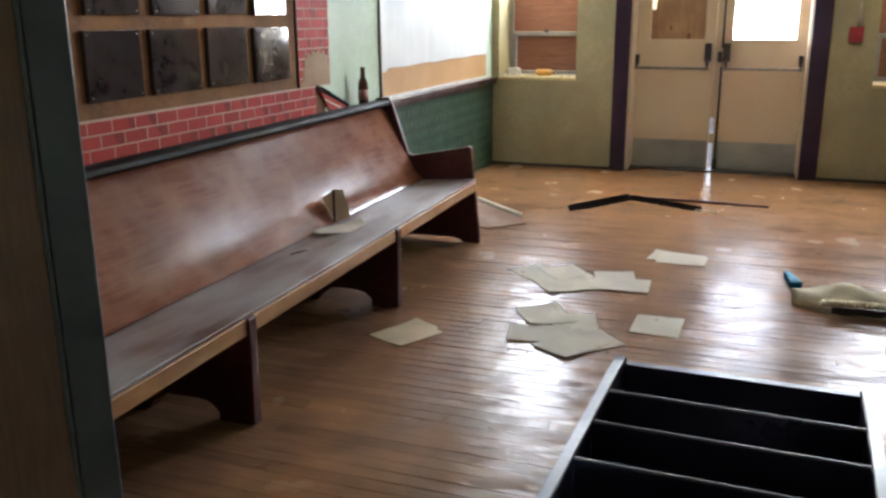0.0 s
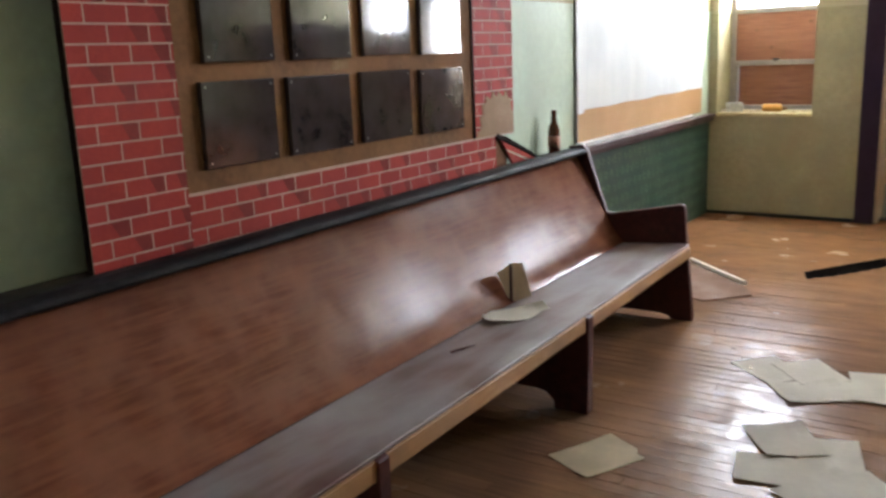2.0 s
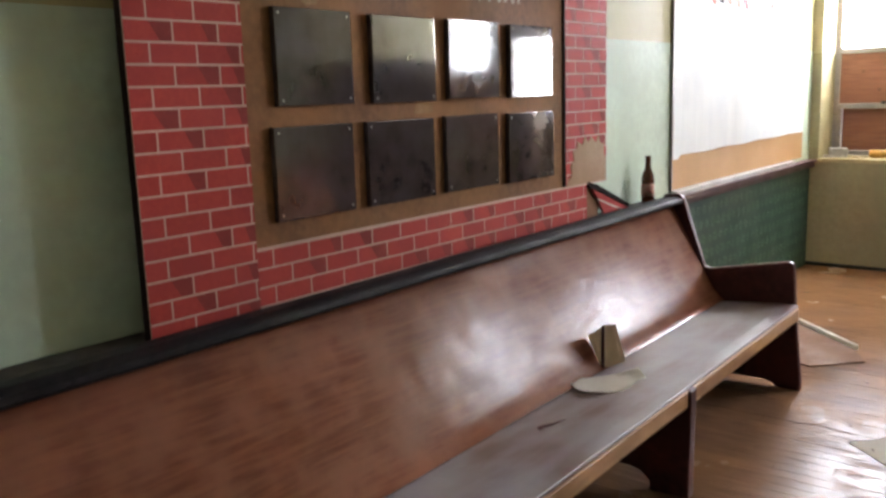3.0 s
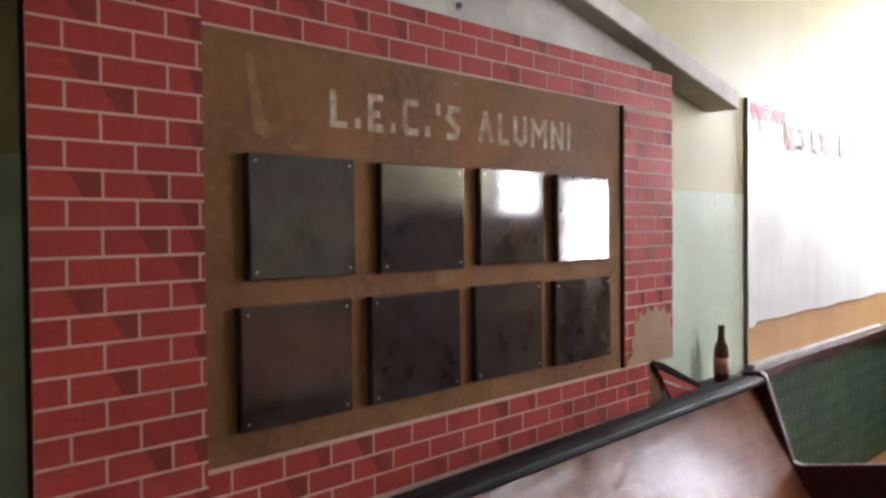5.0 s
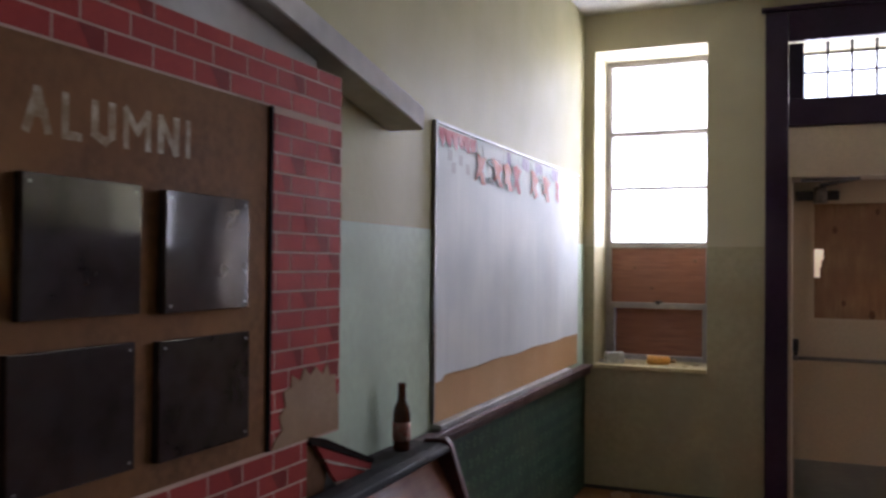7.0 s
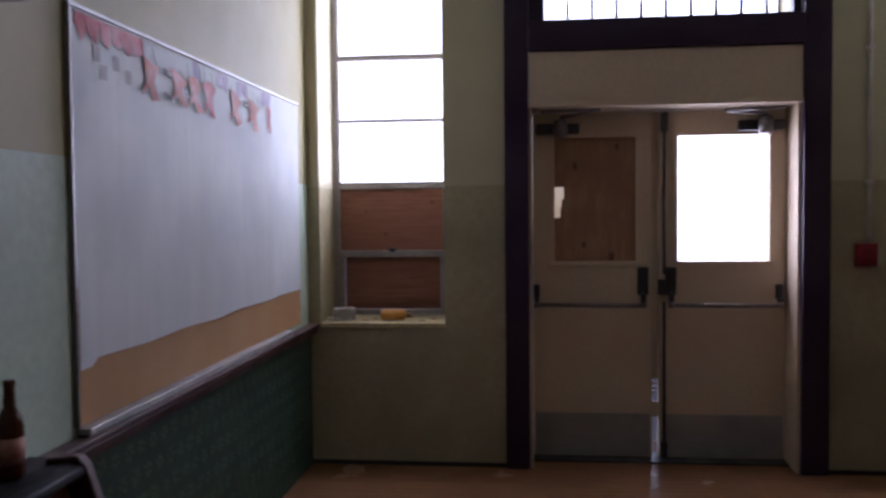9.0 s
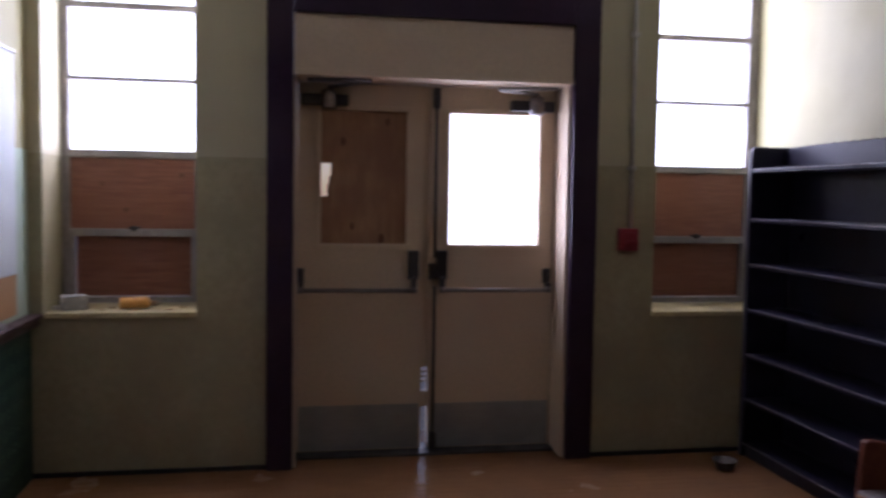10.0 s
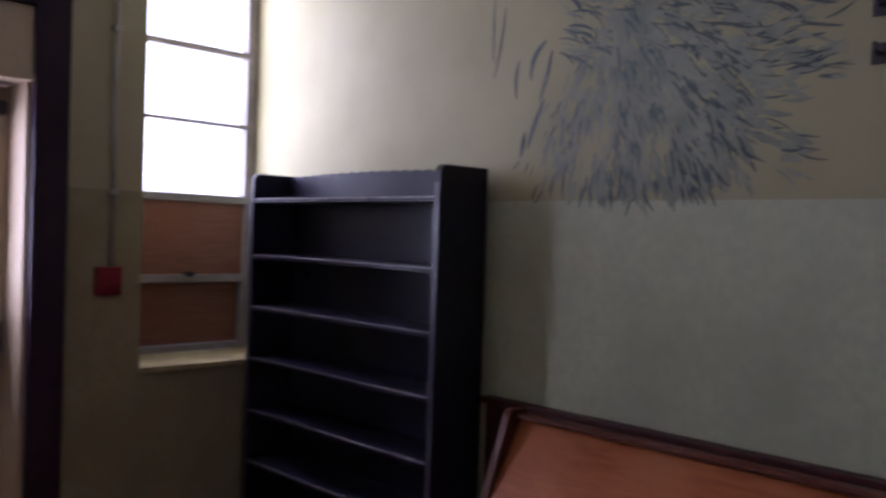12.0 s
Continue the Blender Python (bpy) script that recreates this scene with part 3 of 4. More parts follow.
# ---- west wall: wainscot, rail, alumni facade, pinboard ----
structure("wainscot", boxes((W, W + 0.012, 1.22, N0, 0, 0.761)), GREENW, "dark green patterned wallpaper below the rail", "wainscot")
rng = random.Random(4)
bm = bmesh.new()
for i in range(34):
    for j in range(8):
        y, z = 5.66 + i * 0.088 + (0.044 if j % 2 else 0), 0.05 + j * 0.092
        if y > 8.52:
            continue
        turn, size = rng.uniform(0, 1.2), rng.uniform(0.8, 1.15)
        for k in range(6):
            a = turn + k * math.pi / 3
            d, q = Vector((0, math.cos(a), math.sin(a))), Vector((0, -math.sin(a), math.cos(a)))
            o, ln, wd = Vector((W + 0.0128, y, z)), rng.uniform(0.026, 0.042) * size, rng.uniform(0.006, 0.010) * size
            bm.faces.new([bm.verts.new(v) for v in (o + d * 0.006, o + d * ln * 0.6 - q * wd, o + d * ln, o + d * ln * 0.6 + q * wd)])
motif = tagged(finish("wallpaper_motif", bm, GREENM), "rows of faded pale green sprigs on the wallpaper", "wallpaper", "", "stuff")
rail = thing("chair_rail", "dark red-brown wooden chair rail on the wall", "rail", (W, 7, 0.75), kind="structure")
part("moulding", boxes((W, -1.008, 5.80, N0 - 0.002, 0.762, 0.802), bevel=0.010), REDRAIL, rail)
part("cap", boxes((W, -0.995, 5.80, N0 - 0.002, 0.803, 0.822), bevel=0.006), REDRAIL, rail)
part("ledge", boxes((W, -0.927, 1.24, 5.799, 0.790, 0.832), bevel=0.006), LEDGE, rail, "black painted ledge with dusty scuffs")
tray = tagged(finish("chalk_tray", boxes((W + 0.002, W + 0.045, 6.03, 8.1, 0.823, 0.846), bevel=0.004), ALU), "narrow aluminium tray on the chair rail", "tray")

FX = -0.94
FY0, FY1, FZ0, FZ1 = 2.782, 5.083, 0.834, 2.034
CY_0, CY_1, CZ0, CZ1 = 3.118, 4.715, 1.009, 1.889
fac = thing("alumni_display", "house-shaped display board with red brick paper and dark plates", "display board", (FX, 3.98, FZ0))
part("backing", boxes((FX - 0.03, FX - 0.004, FY0, FY1, 1.0, FZ1), (FX - 0.03, FX - 0.004, FY0, 4.90, FZ0, 0.999)), GAPD, fac)
for a, zb in ((FY0 + 0.16, FZ0), (FY1 - 0.06, 1.001)):
    part("batten", boxes((W + 0.002, FX - 0.031, a, a + 0.04, zb, FZ1)), GAPD, fac)
paper_sheet = part("brick_paper", boxes((FX - 0.0035, FX, FY0, CY_0, FZ0, FZ1), (FX - 0.0035, FX, CY_1 + 0.012, FY1, 1.0, FZ1),
                   (FX - 0.0035, FX, CY_0, CY_1 + 0.012, FZ0, CZ0), (FX - 0.0035, FX, CY_1 + 0.012, 4.91, FZ0, 1.0), (FX - 0.0035, FX, CY_0, CY_1 + 0.012, CZ1, FZ1)), MORTAR, fac, "printed brick paper")
board = part("hardboard_panel", boxes((FX - 0.0035, FX - 0.001, CY_0, CY_1, CZ0, CZ1)), CORK, fac, "brown hardboard with faded lettering")
# solid near-black strip added for the shade along the panel's recessed edge
part("shade_strip", boxes((FX - 0.003, FX + 0.006, CY_1 + 0.001, CY_1 + 0.013, CZ0, CZ1)), GAPD, fac)


STROKES = {"L": (".7", "00 01", "00 50"), "E": (".7", "00 01", "01 51", "00 50", "0h 4h"), "C": (".8", "51 11", "11 0g", "0g 0k", "0k 10", "10 50"), "S": (".75", "51 11", "11 0b", "0b 5a", "5a 40", "40 00"),
           "A": (".9", "00 m1", "m1 50", "1h 4h"), "U": (".85", "01 0d 30", "30 5d 51"), "M": ("1.1", "00 01", "01 mh", "mh 51", "51 50"), "N": (".9", "00 01", "01 50", "50 51"), "I": (".25", "m0 m1"),
           ".": (".3", "m0 md"), "'": (".25", "m1 mc"), " ": (".45",)}
GX, GZ = {"0": 0.0, "1": 0.2, "3": 0.62, "4": 0.8, "5": 1.0, "m": 0.5}, {"0": 0.0, "1": 1.0, "h": 0.45, "c": 0.80, "g": 0.8, "k": 0.2, "d": 0.16, "a": 0.30, "b": 0.66}


def letters(text, y0, y1, z0, z1, parent, label):
    """Blunt brush lettering on the hardboard; each character is a part made of short straight strokes."""
    total = sum(float(STROKES[c][0]) + 0.30 for c in text) - 0.30
    k, y, rg, th = (y1 - y0) / total, y0, random.Random(2), 0.0085
    for c in text:
        w = float(STROKES[c][0]) * k
        one, n = bmesh.new(), 0
        for line in STROKES[c][1:]:
            pts = [Vector((y + th + (w - 2 * th) * GX[p[0]], z0 + th + (z1 - z0 - 2 * th) * GZ[p[1]])) for p in line.split()]
            for a, e in zip(pts, pts[1:]):
                d = (e - a).normalized()
                s = Vector((-d.y, d.x)) * th * rg.uniform(0.85, 1.15)
                a2, e2 = a - d * th * rg.uniform(0.5, 1.0), e + d * th * rg.uniform(0.5, 1.0)
                x = FX - 0.0006 + 0.00012 * n
                one.faces.new([one.verts.new((x, p.x, p.y)) for p in (a2 - s, e2 - s, e2 + s, a2 + s)])
                n += 1
        if n:
            part("letter", one, CHALK, parent, label)
        else:
            one.free()
        y += w + 0.30 * k


bpy.context.view_layer.update()
letters("L.E.C.'S ALUMNI", 3.447, 4.414, 1.715, 1.804, board, "faded hand-painted capital")

ROWS = ((1.383, 1.645, ((3.214, 3.502), (3.586, 3.885), (3.952, 4.244), (4.312, 4.620))), (1.071, 1.327, ((3.190, 3.490), (3.552, 3.868), (3.932, 4.234), (4.303, 4.618))))
rng = random.Random(7)
for row, (z0, z1, cols) in enumerate(ROWS):
    for col, (y0, y1) in enumerate(cols):
        dz, dy = rng.uniform(-.004, .004), rng.uniform(-.002, .002)
        lean, turn = {(3, 0): (0.1, 2.3), (2, 0): (0.0, 0.1), (1, 0): (0.0, 0.0)}.get((col, row), (rng.uniform(-.2, .4), rng.uniform(-.3, .3)))
        tip = pose(FX + 0.0045, (y0 + y1) / 2 + dy, (z0 + z1) / 2 + dz) @ Matrix.Rotation(radians(turn), 4, "Z") @ Matrix.Rotation(radians(-lean), 4, "Y")
        bm = bmesh.new()
        box(bm, -0.008, 0.013, -(y1 - y0) / 2, (y1 - y0) / 2, -(z1 - z0) / 2, (z1 - z0) / 2, 0.003, tip)
        pl = part("plate", bm, PLATE, fac, "glossy black plate hanging slightly out of true")
        for sy in (y0 + 0.016, y1 - 0.016):
            for sz in (z0 + 0.016, z1 - 0.016):
                if rng.random() < 0.7:
                    bm = bmesh.new()
                    rod(bm, (0.013, sy - (y0 + y1) / 2, sz - (z0 + z1) / 2), (0.0145, sy - (y0 + y1) / 2, sz - (z0 + z1) / 2), 0.0035, 8)
                    bmesh.ops.transform(bm, matrix=tip, verts=bm.verts)
                    part("screw", bm, STEEL, pl)

for nm, pts, mt, lab in (
        ("tape_mark", ((3.788, 1.340), (3.882, 1.342), (3.887, 1.374), (3.858, 1.378), (3.798, 1.372)), CHALKF, "pale tape residue"),
        ("chalk_smudge", ((3.22, 1.85), (3.24, 1.855), (3.25, 1.79), (3.265, 1.72), (3.295, 1.69), (3.275, 1.675), (3.24, 1.69), (3.23, 1.77)), CHALKF, "faint chalk smear"),
        ("chalk_smudge", ((3.325, 1.668), (3.385, 1.672), (3.39, 1.660), (3.345, 1.654)), CHALKF, "faint chalk smear")):
    bm = bmesh.new()
    prism(bm, pts, FX - 0.0009, FX - 0.0005, "x")
    part(nm, bm, mt, fac, lab)
part("staple", boxes((FX - 0.0008, FX + 0.0012, 3.866, 3.886, 1.861, 1.864)), STEEL, fac)
bm = bmesh.new()
prism(bm, ((3.94, 2.093), (3.955, 2.098), (3.96, 2.083), (3.945, 2.078)), FX - 0.0495, FX - 0.045, "x")
part("nail_head", bm, DARKST, fac)

# gable above the bricks
GA, GE = 3.93, 5.63
gz = lambda y: 2.038 + 0.195 * (GE - y)
bm = bmesh.new()
prism(bm, ((FY0, FZ1 + 0.001), (FY1 - 0.06, FZ1 + 0.001), (FY1 - 0.06, gz(FY1) - 0.06), (GA, gz(GA) - 0.06), (FY0, gz(2 * GA - FY0) - 0.06)), W + 0.002, FX - 0.05, "x")
part("gable", bm, GREYW, fac, "grey-white gable board")
for sgn in (1, -1):
    bm = bmesh.new()
    e = GA + sgn * (GE - GA)
    prism(bm, ((GA, gz(GA)), (e, gz(GE)), (e, gz(GE) - 0.078), (GA, gz(GA) - 0.078)), W + 0.002, FX + 0.02, "x", 0.004)
    part("eave_plank", bm, GREYW, fac, "scuffed white sloping plank")
# shelf box below, its papered front and torn end
bx = thing("paper_box_end", "torn red brick paper box end sagging onto the ledge", "box", (FX, 5.1, 0.833))
for nm, mt, pts, x0, x1, lab in (
        ("torn_core", BOARDIN, ((4.912, 1.004), (5.010, 0.965), (5.060, 0.900), (5.030, 0.833), (4.912, 0.833)), FX - 0.03, FX - 0.018, "dark brown inside of the box"),
        ("upper_strip", GAPD, ((4.912, 1.012), (5.000, 0.992), (5.305, 0.872), (5.300, 0.860), (5.000, 0.968), (4.930, 0.985)), FX - 0.030, FX + 0.004, "folded dark edge of the box"),
        ("middle_strip", BRICK, ((4.965, 0.976), (5.300, 0.859), (5.290, 0.842), (5.010, 0.932)), FX - 0.016, FX - 0.002, "sagging strip of brick paper"),
        ("mortar_strip", MORTAR, ((5.015, 0.929), (5.280, 0.843), (5.278, 0.840), (5.015, 0.924)), FX - 0.0015, FX - 0.0005, ""),
        ("lower_strip", BRICK, ((5.020, 0.920), (5.270, 0.838), (5.200, 0.834), (5.080, 0.850), (5.050, 0.880)), FX - 0.014, FX - 0.003, "torn strip of brick paper"),
        ("torn_edge", MORTAR, ((5.070, 0.850), (5.190, 0.839), (5.170, 0.834), (5.080, 0.834)), FX - 0.002, FX + 0.002, "pale torn edge")):
    bm = bmesh.new()
    prism(bm, pts, x0, x1, "x")
    part(nm, bm, mt, bx, lab)
# patch where the paper has come away
bm = bmesh.new()
rng = random.Random(11)
pts = [(4.737, 1.007), (5.077, 1.007), (5.077, 1.100), (5.060, 1.120), (5.057, 1.170), (5.030, 1.165), (5.010, 1.205), (4.985, 1.175), (4.950, 1.200), (4.920, 1.180), (4.890, 1.205),
       (4.870, 1.170), (4.830, 1.190), (4.825, 1.160), (4.790, 1.150), (4.800, 1.110), (4.770, 1.090), (4.785, 1.050), (4.750, 1.030)]
prism(bm, pts, FX + 0.001, FX + 0.0032, "x")
part("bare_patch", bm, CARD, fac, "bare cardboard where paper was torn off")

# pinboard
pin = thing("pinboard", "tan pinboard in an aluminium frame on the wall", "pinboard", (W, 7.2, 0.848))
PY0, PY1, PZ0, PZ1 = 6.02, 8.37, 0.848, 2.066
part("panel", boxes((W + 0.002, W + 0.009, PY0 + 0.012, PY1, PZ0, PZ1 - 0.012)), TAN, pin)
part("side_frame", boxes((W + 0.002, W + 0.016, PY0, PY0 + 0.012, PZ0, PZ1), bevel=0.002), STEEL, pin)
part("frame_face", boxes((W + 0.0165, W + 0.018, PY0 + 0.001, PY0 + 0.011, 1.25, PZ1)), ALU, pin)
part("top_frame", boxes((W + 0.002, W + 0.018, PY0 + 0.012, PY1, PZ1 - 0.012, PZ1), bevel=0.002), ALU, pin)
sheet = thing("white_paper_sheet", "large white paper sheet pinned over a board", "paper sheet", (W + 0.04, 6.9, 1.1))
bm = bmesh.new()
ny, nz = 70, 14
grid = []
for i in range(ny + 1):
    y = PY0 + 0.025 + (PY1 - PY0 - 0.03) * i / ny
    zb = 1.030 + 0.012 * i / ny + 0.0025 * math.sin(i * 0.35) - (0.02 if i < 3 else 0)
    row = []
    for j in range(nz + 1):
        z = zb + (PZ1 - 0.014 - zb) * j / nz
        k = 1 - j / nz
        x = W + 0.011 + 0.002 * k * (1 + math.sin(y * 9)) + 0.006 * k ** 0.6 * max(0, math.sin((y - 6.9) * 8.5)) * (1 if y > 6.8 else 0.2)
        row.append(bm.verts.new((x, y, z)))
    grid.append(row)
for i in range(ny):
    for j in range(nz):
        f = bm.faces.new((grid[i][j], grid[i + 1][j], grid[i + 1][j + 1], grid[i][j + 1]))
        f.smooth = True
part("sheet", bm, WPAPER, sheet)
bn = thing("torn_banner_letters", "torn pink and coral paper letters along the top of the sheet", "banner", (W + 0.05, 6.9, 1.9))
rng = random.Random(3)
y = PY0 + 0.04
while y < 7.85:
    w = rng.uniform(0.05, 0.09)
    bm = bmesh.new()
    pts = [(y, 2.046), (y + w, 2.046), (y + w * rng.uniform(.8, 1.1), 2.046 - rng.uniform(.05, .075)), (y + w * rng.uniform(.3, .7), 2.046 - rng.uniform(.06, .095)), (y + w * rng.uniform(-.1, .15), 2.046 - rng.uniform(.03, .07))]
    prism(bm, pts, W + 0.013, W + 0.0142, "x")
    part("scallop", bm, PINK if y < 6.40 else (VIOLET, WPAPER, WPAPER)[int(y * 37) % 3], bn)
    y += w * 0.97
LET = ((6.47, ORANGEP, 0.13), (6.64, INK, 0.0), (6.70, ORANGEP, 0.14), (6.85, ORANGEP, 0.14), (7.00, PINK, 0.13), (7.30, ORANGEP, 0.14), (7.455, INK, 0.0), (7.53, ORANGEP, 0.15), (7.80, PINK, 0.07))
for y, mt, w in LET:
    bm = bmesh.new()
    if w:
        z1, z0 = 1.985, 1.855
        j = lambda: rng.uniform(-0.012, 0.012)
        prism(bm, [(y + j(), z1 + j()), (y + w * .5, z1 + j()), (y + w + j(), z1 - 0.02 + j()), (y + w * .72, (z0 + z1) / 2), (y + w + j(), z0 + j()), (y + w * .6, z0 + j()), (y + w * .42, z0 + 0.04), (y + j(), z0 + 0.01 + j()), (y + w * .25, (z0 + z1) / 2)], W + 0.0155, W + 0.0165, "x")
        part("letter", bm, mt, bn)
    else:
        for z in (1.978, 1.893) if y < 7 else (1.970,):
            bm = bmesh.new()
            prism(bm, [(y, z), (y + 0.07, z - 0.008), (y + 0.072, z - 0.03), (y + 0.002, z - 0.024)], W + 0.0168, W + 0.0176, "x")
            part("ink_bar", bm, mt, bn, "black ink bar")
for y, z in ((6.16, 1.92), (6.20, 1.87), (6.28, 1.91), (6.36, 1.88)):
    bm = boxes((W + 0.0127, W + 0.0131, y, y + 0.04, z, z + 0.045))
    part("faint_mark", bm, GREYI, bn)

# bottle on the ledge
bt = thing("beer_bottle", "brown glass beer bottle with a red label on the ledge", "bottle", (-0.990, 5.615, 0.833))
bm = bmesh.new()
lathe(bm, ((0.027, 0), (0.031, 0.005), (0.031, 0.125), (0.027, 0.148), (0.016, 0.172), (0.0135, 0.215), (0.0145, 0.222), (0.0145, 0.232), (0.012, 0.236)), -0.990, 5.615, 0.8332, 24)
part("body", bm, GLASSB, bt)
bm = bmesh.new()
lathe(bm, ((0.0316, 0.035), (0.0316, 0.1)), -0.990, 5.615, 0.8332, 24)
part("label", bm, LABELP, bt, "scuffed red and cream paper label")

# ---- pews ----


def pew(name, length, label, stain):
    """A pew with its back towards -x, its far end at y = 0 and its length along -y; x = 0 is the back of the top rail."""
    p = thing(name, label, "pew")
    end = [(0.0, 0.0), (0.0, 0.62), (-0.005, 0.855), (0.075, 0.862), (0.095, 0.840), (0.205, 0.525), (0.235, 0.518), (0.595, 0.583), (0.617, 0.578), (0.622, 0.555), (0.634, 0.38),
           (0.668, 0.03), (0.668, 0.0), (0.56, 0.0), (0.545, 0.018), (0.50, 0.026), (0.20, 0.026), (0.15, 0.018), (0.13, 0.0)]
    end = [(x + (-0.03 if i in (0, 1) else 0), z) for i, (x, z) in enumerate(end)]
    for y in (-0.036, -length):
        bm = bmesh.new()
        prism(bm, end, y, y + 0.036, "y", 0.004)
        part("end_panel", bm, MAHOG_D if stain is MAHOG else END2, p, "dark mahogany end panel with a low arm")
    bm = bmesh.new()
    curve = [(0.036 + 0.564 * d, 0.812 - d) for d in (-0.018, 0.03, 0.12, 0.32)]          # straight above, sweeping into the seat below
    a, b, c = curve[-1], (0.270, 0.396), (0.308, 0.3785)
    curve += [tuple((1 - u) ** 2 * a[j] + 2 * u * (1 - u) * b[j] + u * u * c[j] for j in (0, 1)) for u in (k / 14 for k in range(1, 15))]
    prism(bm, [(0.006, 0.826)] + curve + [(0.292, 0.364), (0.215, 0.362), (0.180, 0.500)], -length + 0.037, -0.037, "y")
    for f in bm.faces:
        f.smooth = abs(f.normal.y) < 0.5
    for e in bm.edges:
        e.smooth = e.calc_face_angle(0) < 0.5
    part("backrest", bm, stain, p, "glossy wooden backrest")
    bm = bmesh.new()
    rail = ((-0.005, 0.815), (0.0, 0.845), (0.06, 0.850), (0.092, 0.84), (0.097, 0.822), (0.085, 0.813))
    if stain is not MAHOG:                    # the orange pew has a slimmer rail
        rail = ((-0.005, 0.820), (0.0, 0.845), (0.045, 0.850), (0.060, 0.845), (0.063, 0.832), (0.056, 0.826))
    prism(bm, rail, -length + 0.037, -0.037, "y", 0.004)
    part("top_rail", bm, BLACKRAIL if stain is MAHOG else END2, p, "dark worn top rail")
    bm = bmesh.new()
    prism(bm, ((0.168, 0.334), (0.168, 0.362), (0.60, 0.396), (0.648, 0.394), (0.648, 0.382), (0.60, 0.37)), -length + 0.037, -0.037, "y", 0.003)
    part("seat", bm, DUSTY, p, "dusty seat")
    bm = bmesh.new()
    prism(bm, ((0.612, 0.322), (0.612, 0.369), (0.645, 0.381), (0.652, 0.378), (0.652, 0.326), (0.646, 0.320)), -length + 0.037, -0.037, "y", 0.002)
    part("seat_edge", bm, OAK, p, "bare honey-coloured front edge")
    sup = [(0.05, 0.0), (0.05, 0.30), (0.09, 0.345), (0.58, 0.345), (0.610, 0.32), (0.640, 0.385), (0.662, 0.378), (0.658, 0.03), (0.658, 0.0), (0.515, 0.0), (0.515, 0.03), (0.48, 0.062), (0.44, 0.070), (0.30, 0.070), (0.24, 0.03), (0.22, 0.0)]
    k = 1
    while k * 1.318 < length - 0.4:
        bm = bmesh.new()
        prism(bm, sup, -k * 1.318 - 0.024, -k * 1.318 + 0.024, "y", 0.003)
        part("support", bm, MAHOG_D, p, "dark mahogany support")
        k += 1
    return p


pw = pew("pew", 4.10, "long red-brown wooden pew with a dusty seat along the wall", MAHOG)
pw.matrix_basis = pose(-0.900, 5.65, 0, 0, 0, 1.0) @ Matrix.Diagonal((1, 1, 1.03, 1))
pw2 = pew("pew", 4.11, "orange-brown wooden pew with a glossy back along the cream wall", MAHOG2)
pw2.matrix_basis = pose(2.905, 2.80, 0, 0, 0, 180) @ Matrix.Diagonal((1, 1, 0.96, 1))
structure("east_rail", boxes((E - 0.055, E, 1.24, 7.14, 0.800, 0.826), (E - 0.015, E, 1.24, 7.14, 0, 0.799), bevel=0.004), MAHOG_D, "dark wooden rail and boarding behind the pew", "rail")

# ---- bookcases ----


def bookcase(name, width, height, depth, shelves, label, side_edge, crest=True, thick=0.022):
    """A bookcase along +x with its open front towards -y; it stands at z = 0."""
    b = thing(name, label, "bookcase")
    t = 0.035
    prof = [(0, 0), (0, height - 0.02), (0.02, height), (depth, height), (depth, 0)]
    for x in (0, width - t):
        bm = bmesh.new()
        prism(bm, prof, x, x + t, "x", 0.003)
        s = part("side_panel", bm, BLACKW, b)
        # thin strip coloured for the light reflected off the glossy black edge
        part("front_edge", boxes((x + 0.002, x + t - 0.002, -0.0035, -0.0005, 0.01, height - 0.07), bevel=0.001), side_edge, s, "front edge with its sheen coloured in")
    part("back_panel", boxes((t, width - t, depth - 0.015, depth - 0.003, 0.02, height - 0.05)), BLACKW, b)
    for z in shelves:
        s = part("shelf", boxes((t + 0.001, width - t - 0.001, 0.004, depth - 0.016, z - thick, z), bevel=0.002), BLACKW, b)
        part("shelf_edge", boxes((t + 0.002, width - t - 0.002, 0.0, 0.0035, z - thick * 0.30, z - thick * 0.08)), EDGEW, s, "thin worn pale edge")
    part("plinth", boxes((t + 0.001, width - t - 0.001, 0.02, 0.038, 0.0, 0.075)), BLACKW, b)
    if crest:
        pts = [(t, shelves[0] + 0.001), (width - t, shelves[0] + 0.001), (width - t, height - 0.006)]
        n = 26
        for i in range(n * 2):
            x = width - t - (width - 2 * t) * i / (n * 2)
            pts.append((x, height - 0.014 + 0.010 * abs(math.sin(i * math.pi / 3)) + 0.012 * math.sin(math.pi * i / (2 * n))))
        pts.append((t, height - 0.02))
        bm = bmesh.new()
        prism(bm, pts, depth - 0.06, depth - 0.04, "y")
        part("crest_rail", bm, BLACKW, b, "carved scalloped crest")
    return b


SH = (1.607, 1.334, 1.084, 0.834, 0.580, 0.330, 0.080)
bc = bookcase("bookcase", 1.345, 1.728, 0.26, SH, "tall black wooden bookcase with empty shelves in the corner", EDGED)
bc.matrix_basis = pose(2.705, 8.51, 0, 0, 0, -90)
lb = bookcase("bookcase", 0.80, 1.74, 0.236, (1.43, 1.205, 0.975, 0.745, 0.52, 0.29, 0.06), "black bookcase lying on its back on the floor", EDGEB, False, 0.012)
part("top_board", boxes((0.036, 0.764, 0.02, 0.220, 1.70, 1.735), bevel=0.002), BLACKW, lb)
lb.matrix_basis = pose(0.900, 1.76, 0.237, 0, 0, -2) @ pose(0, 0, 0, -90)

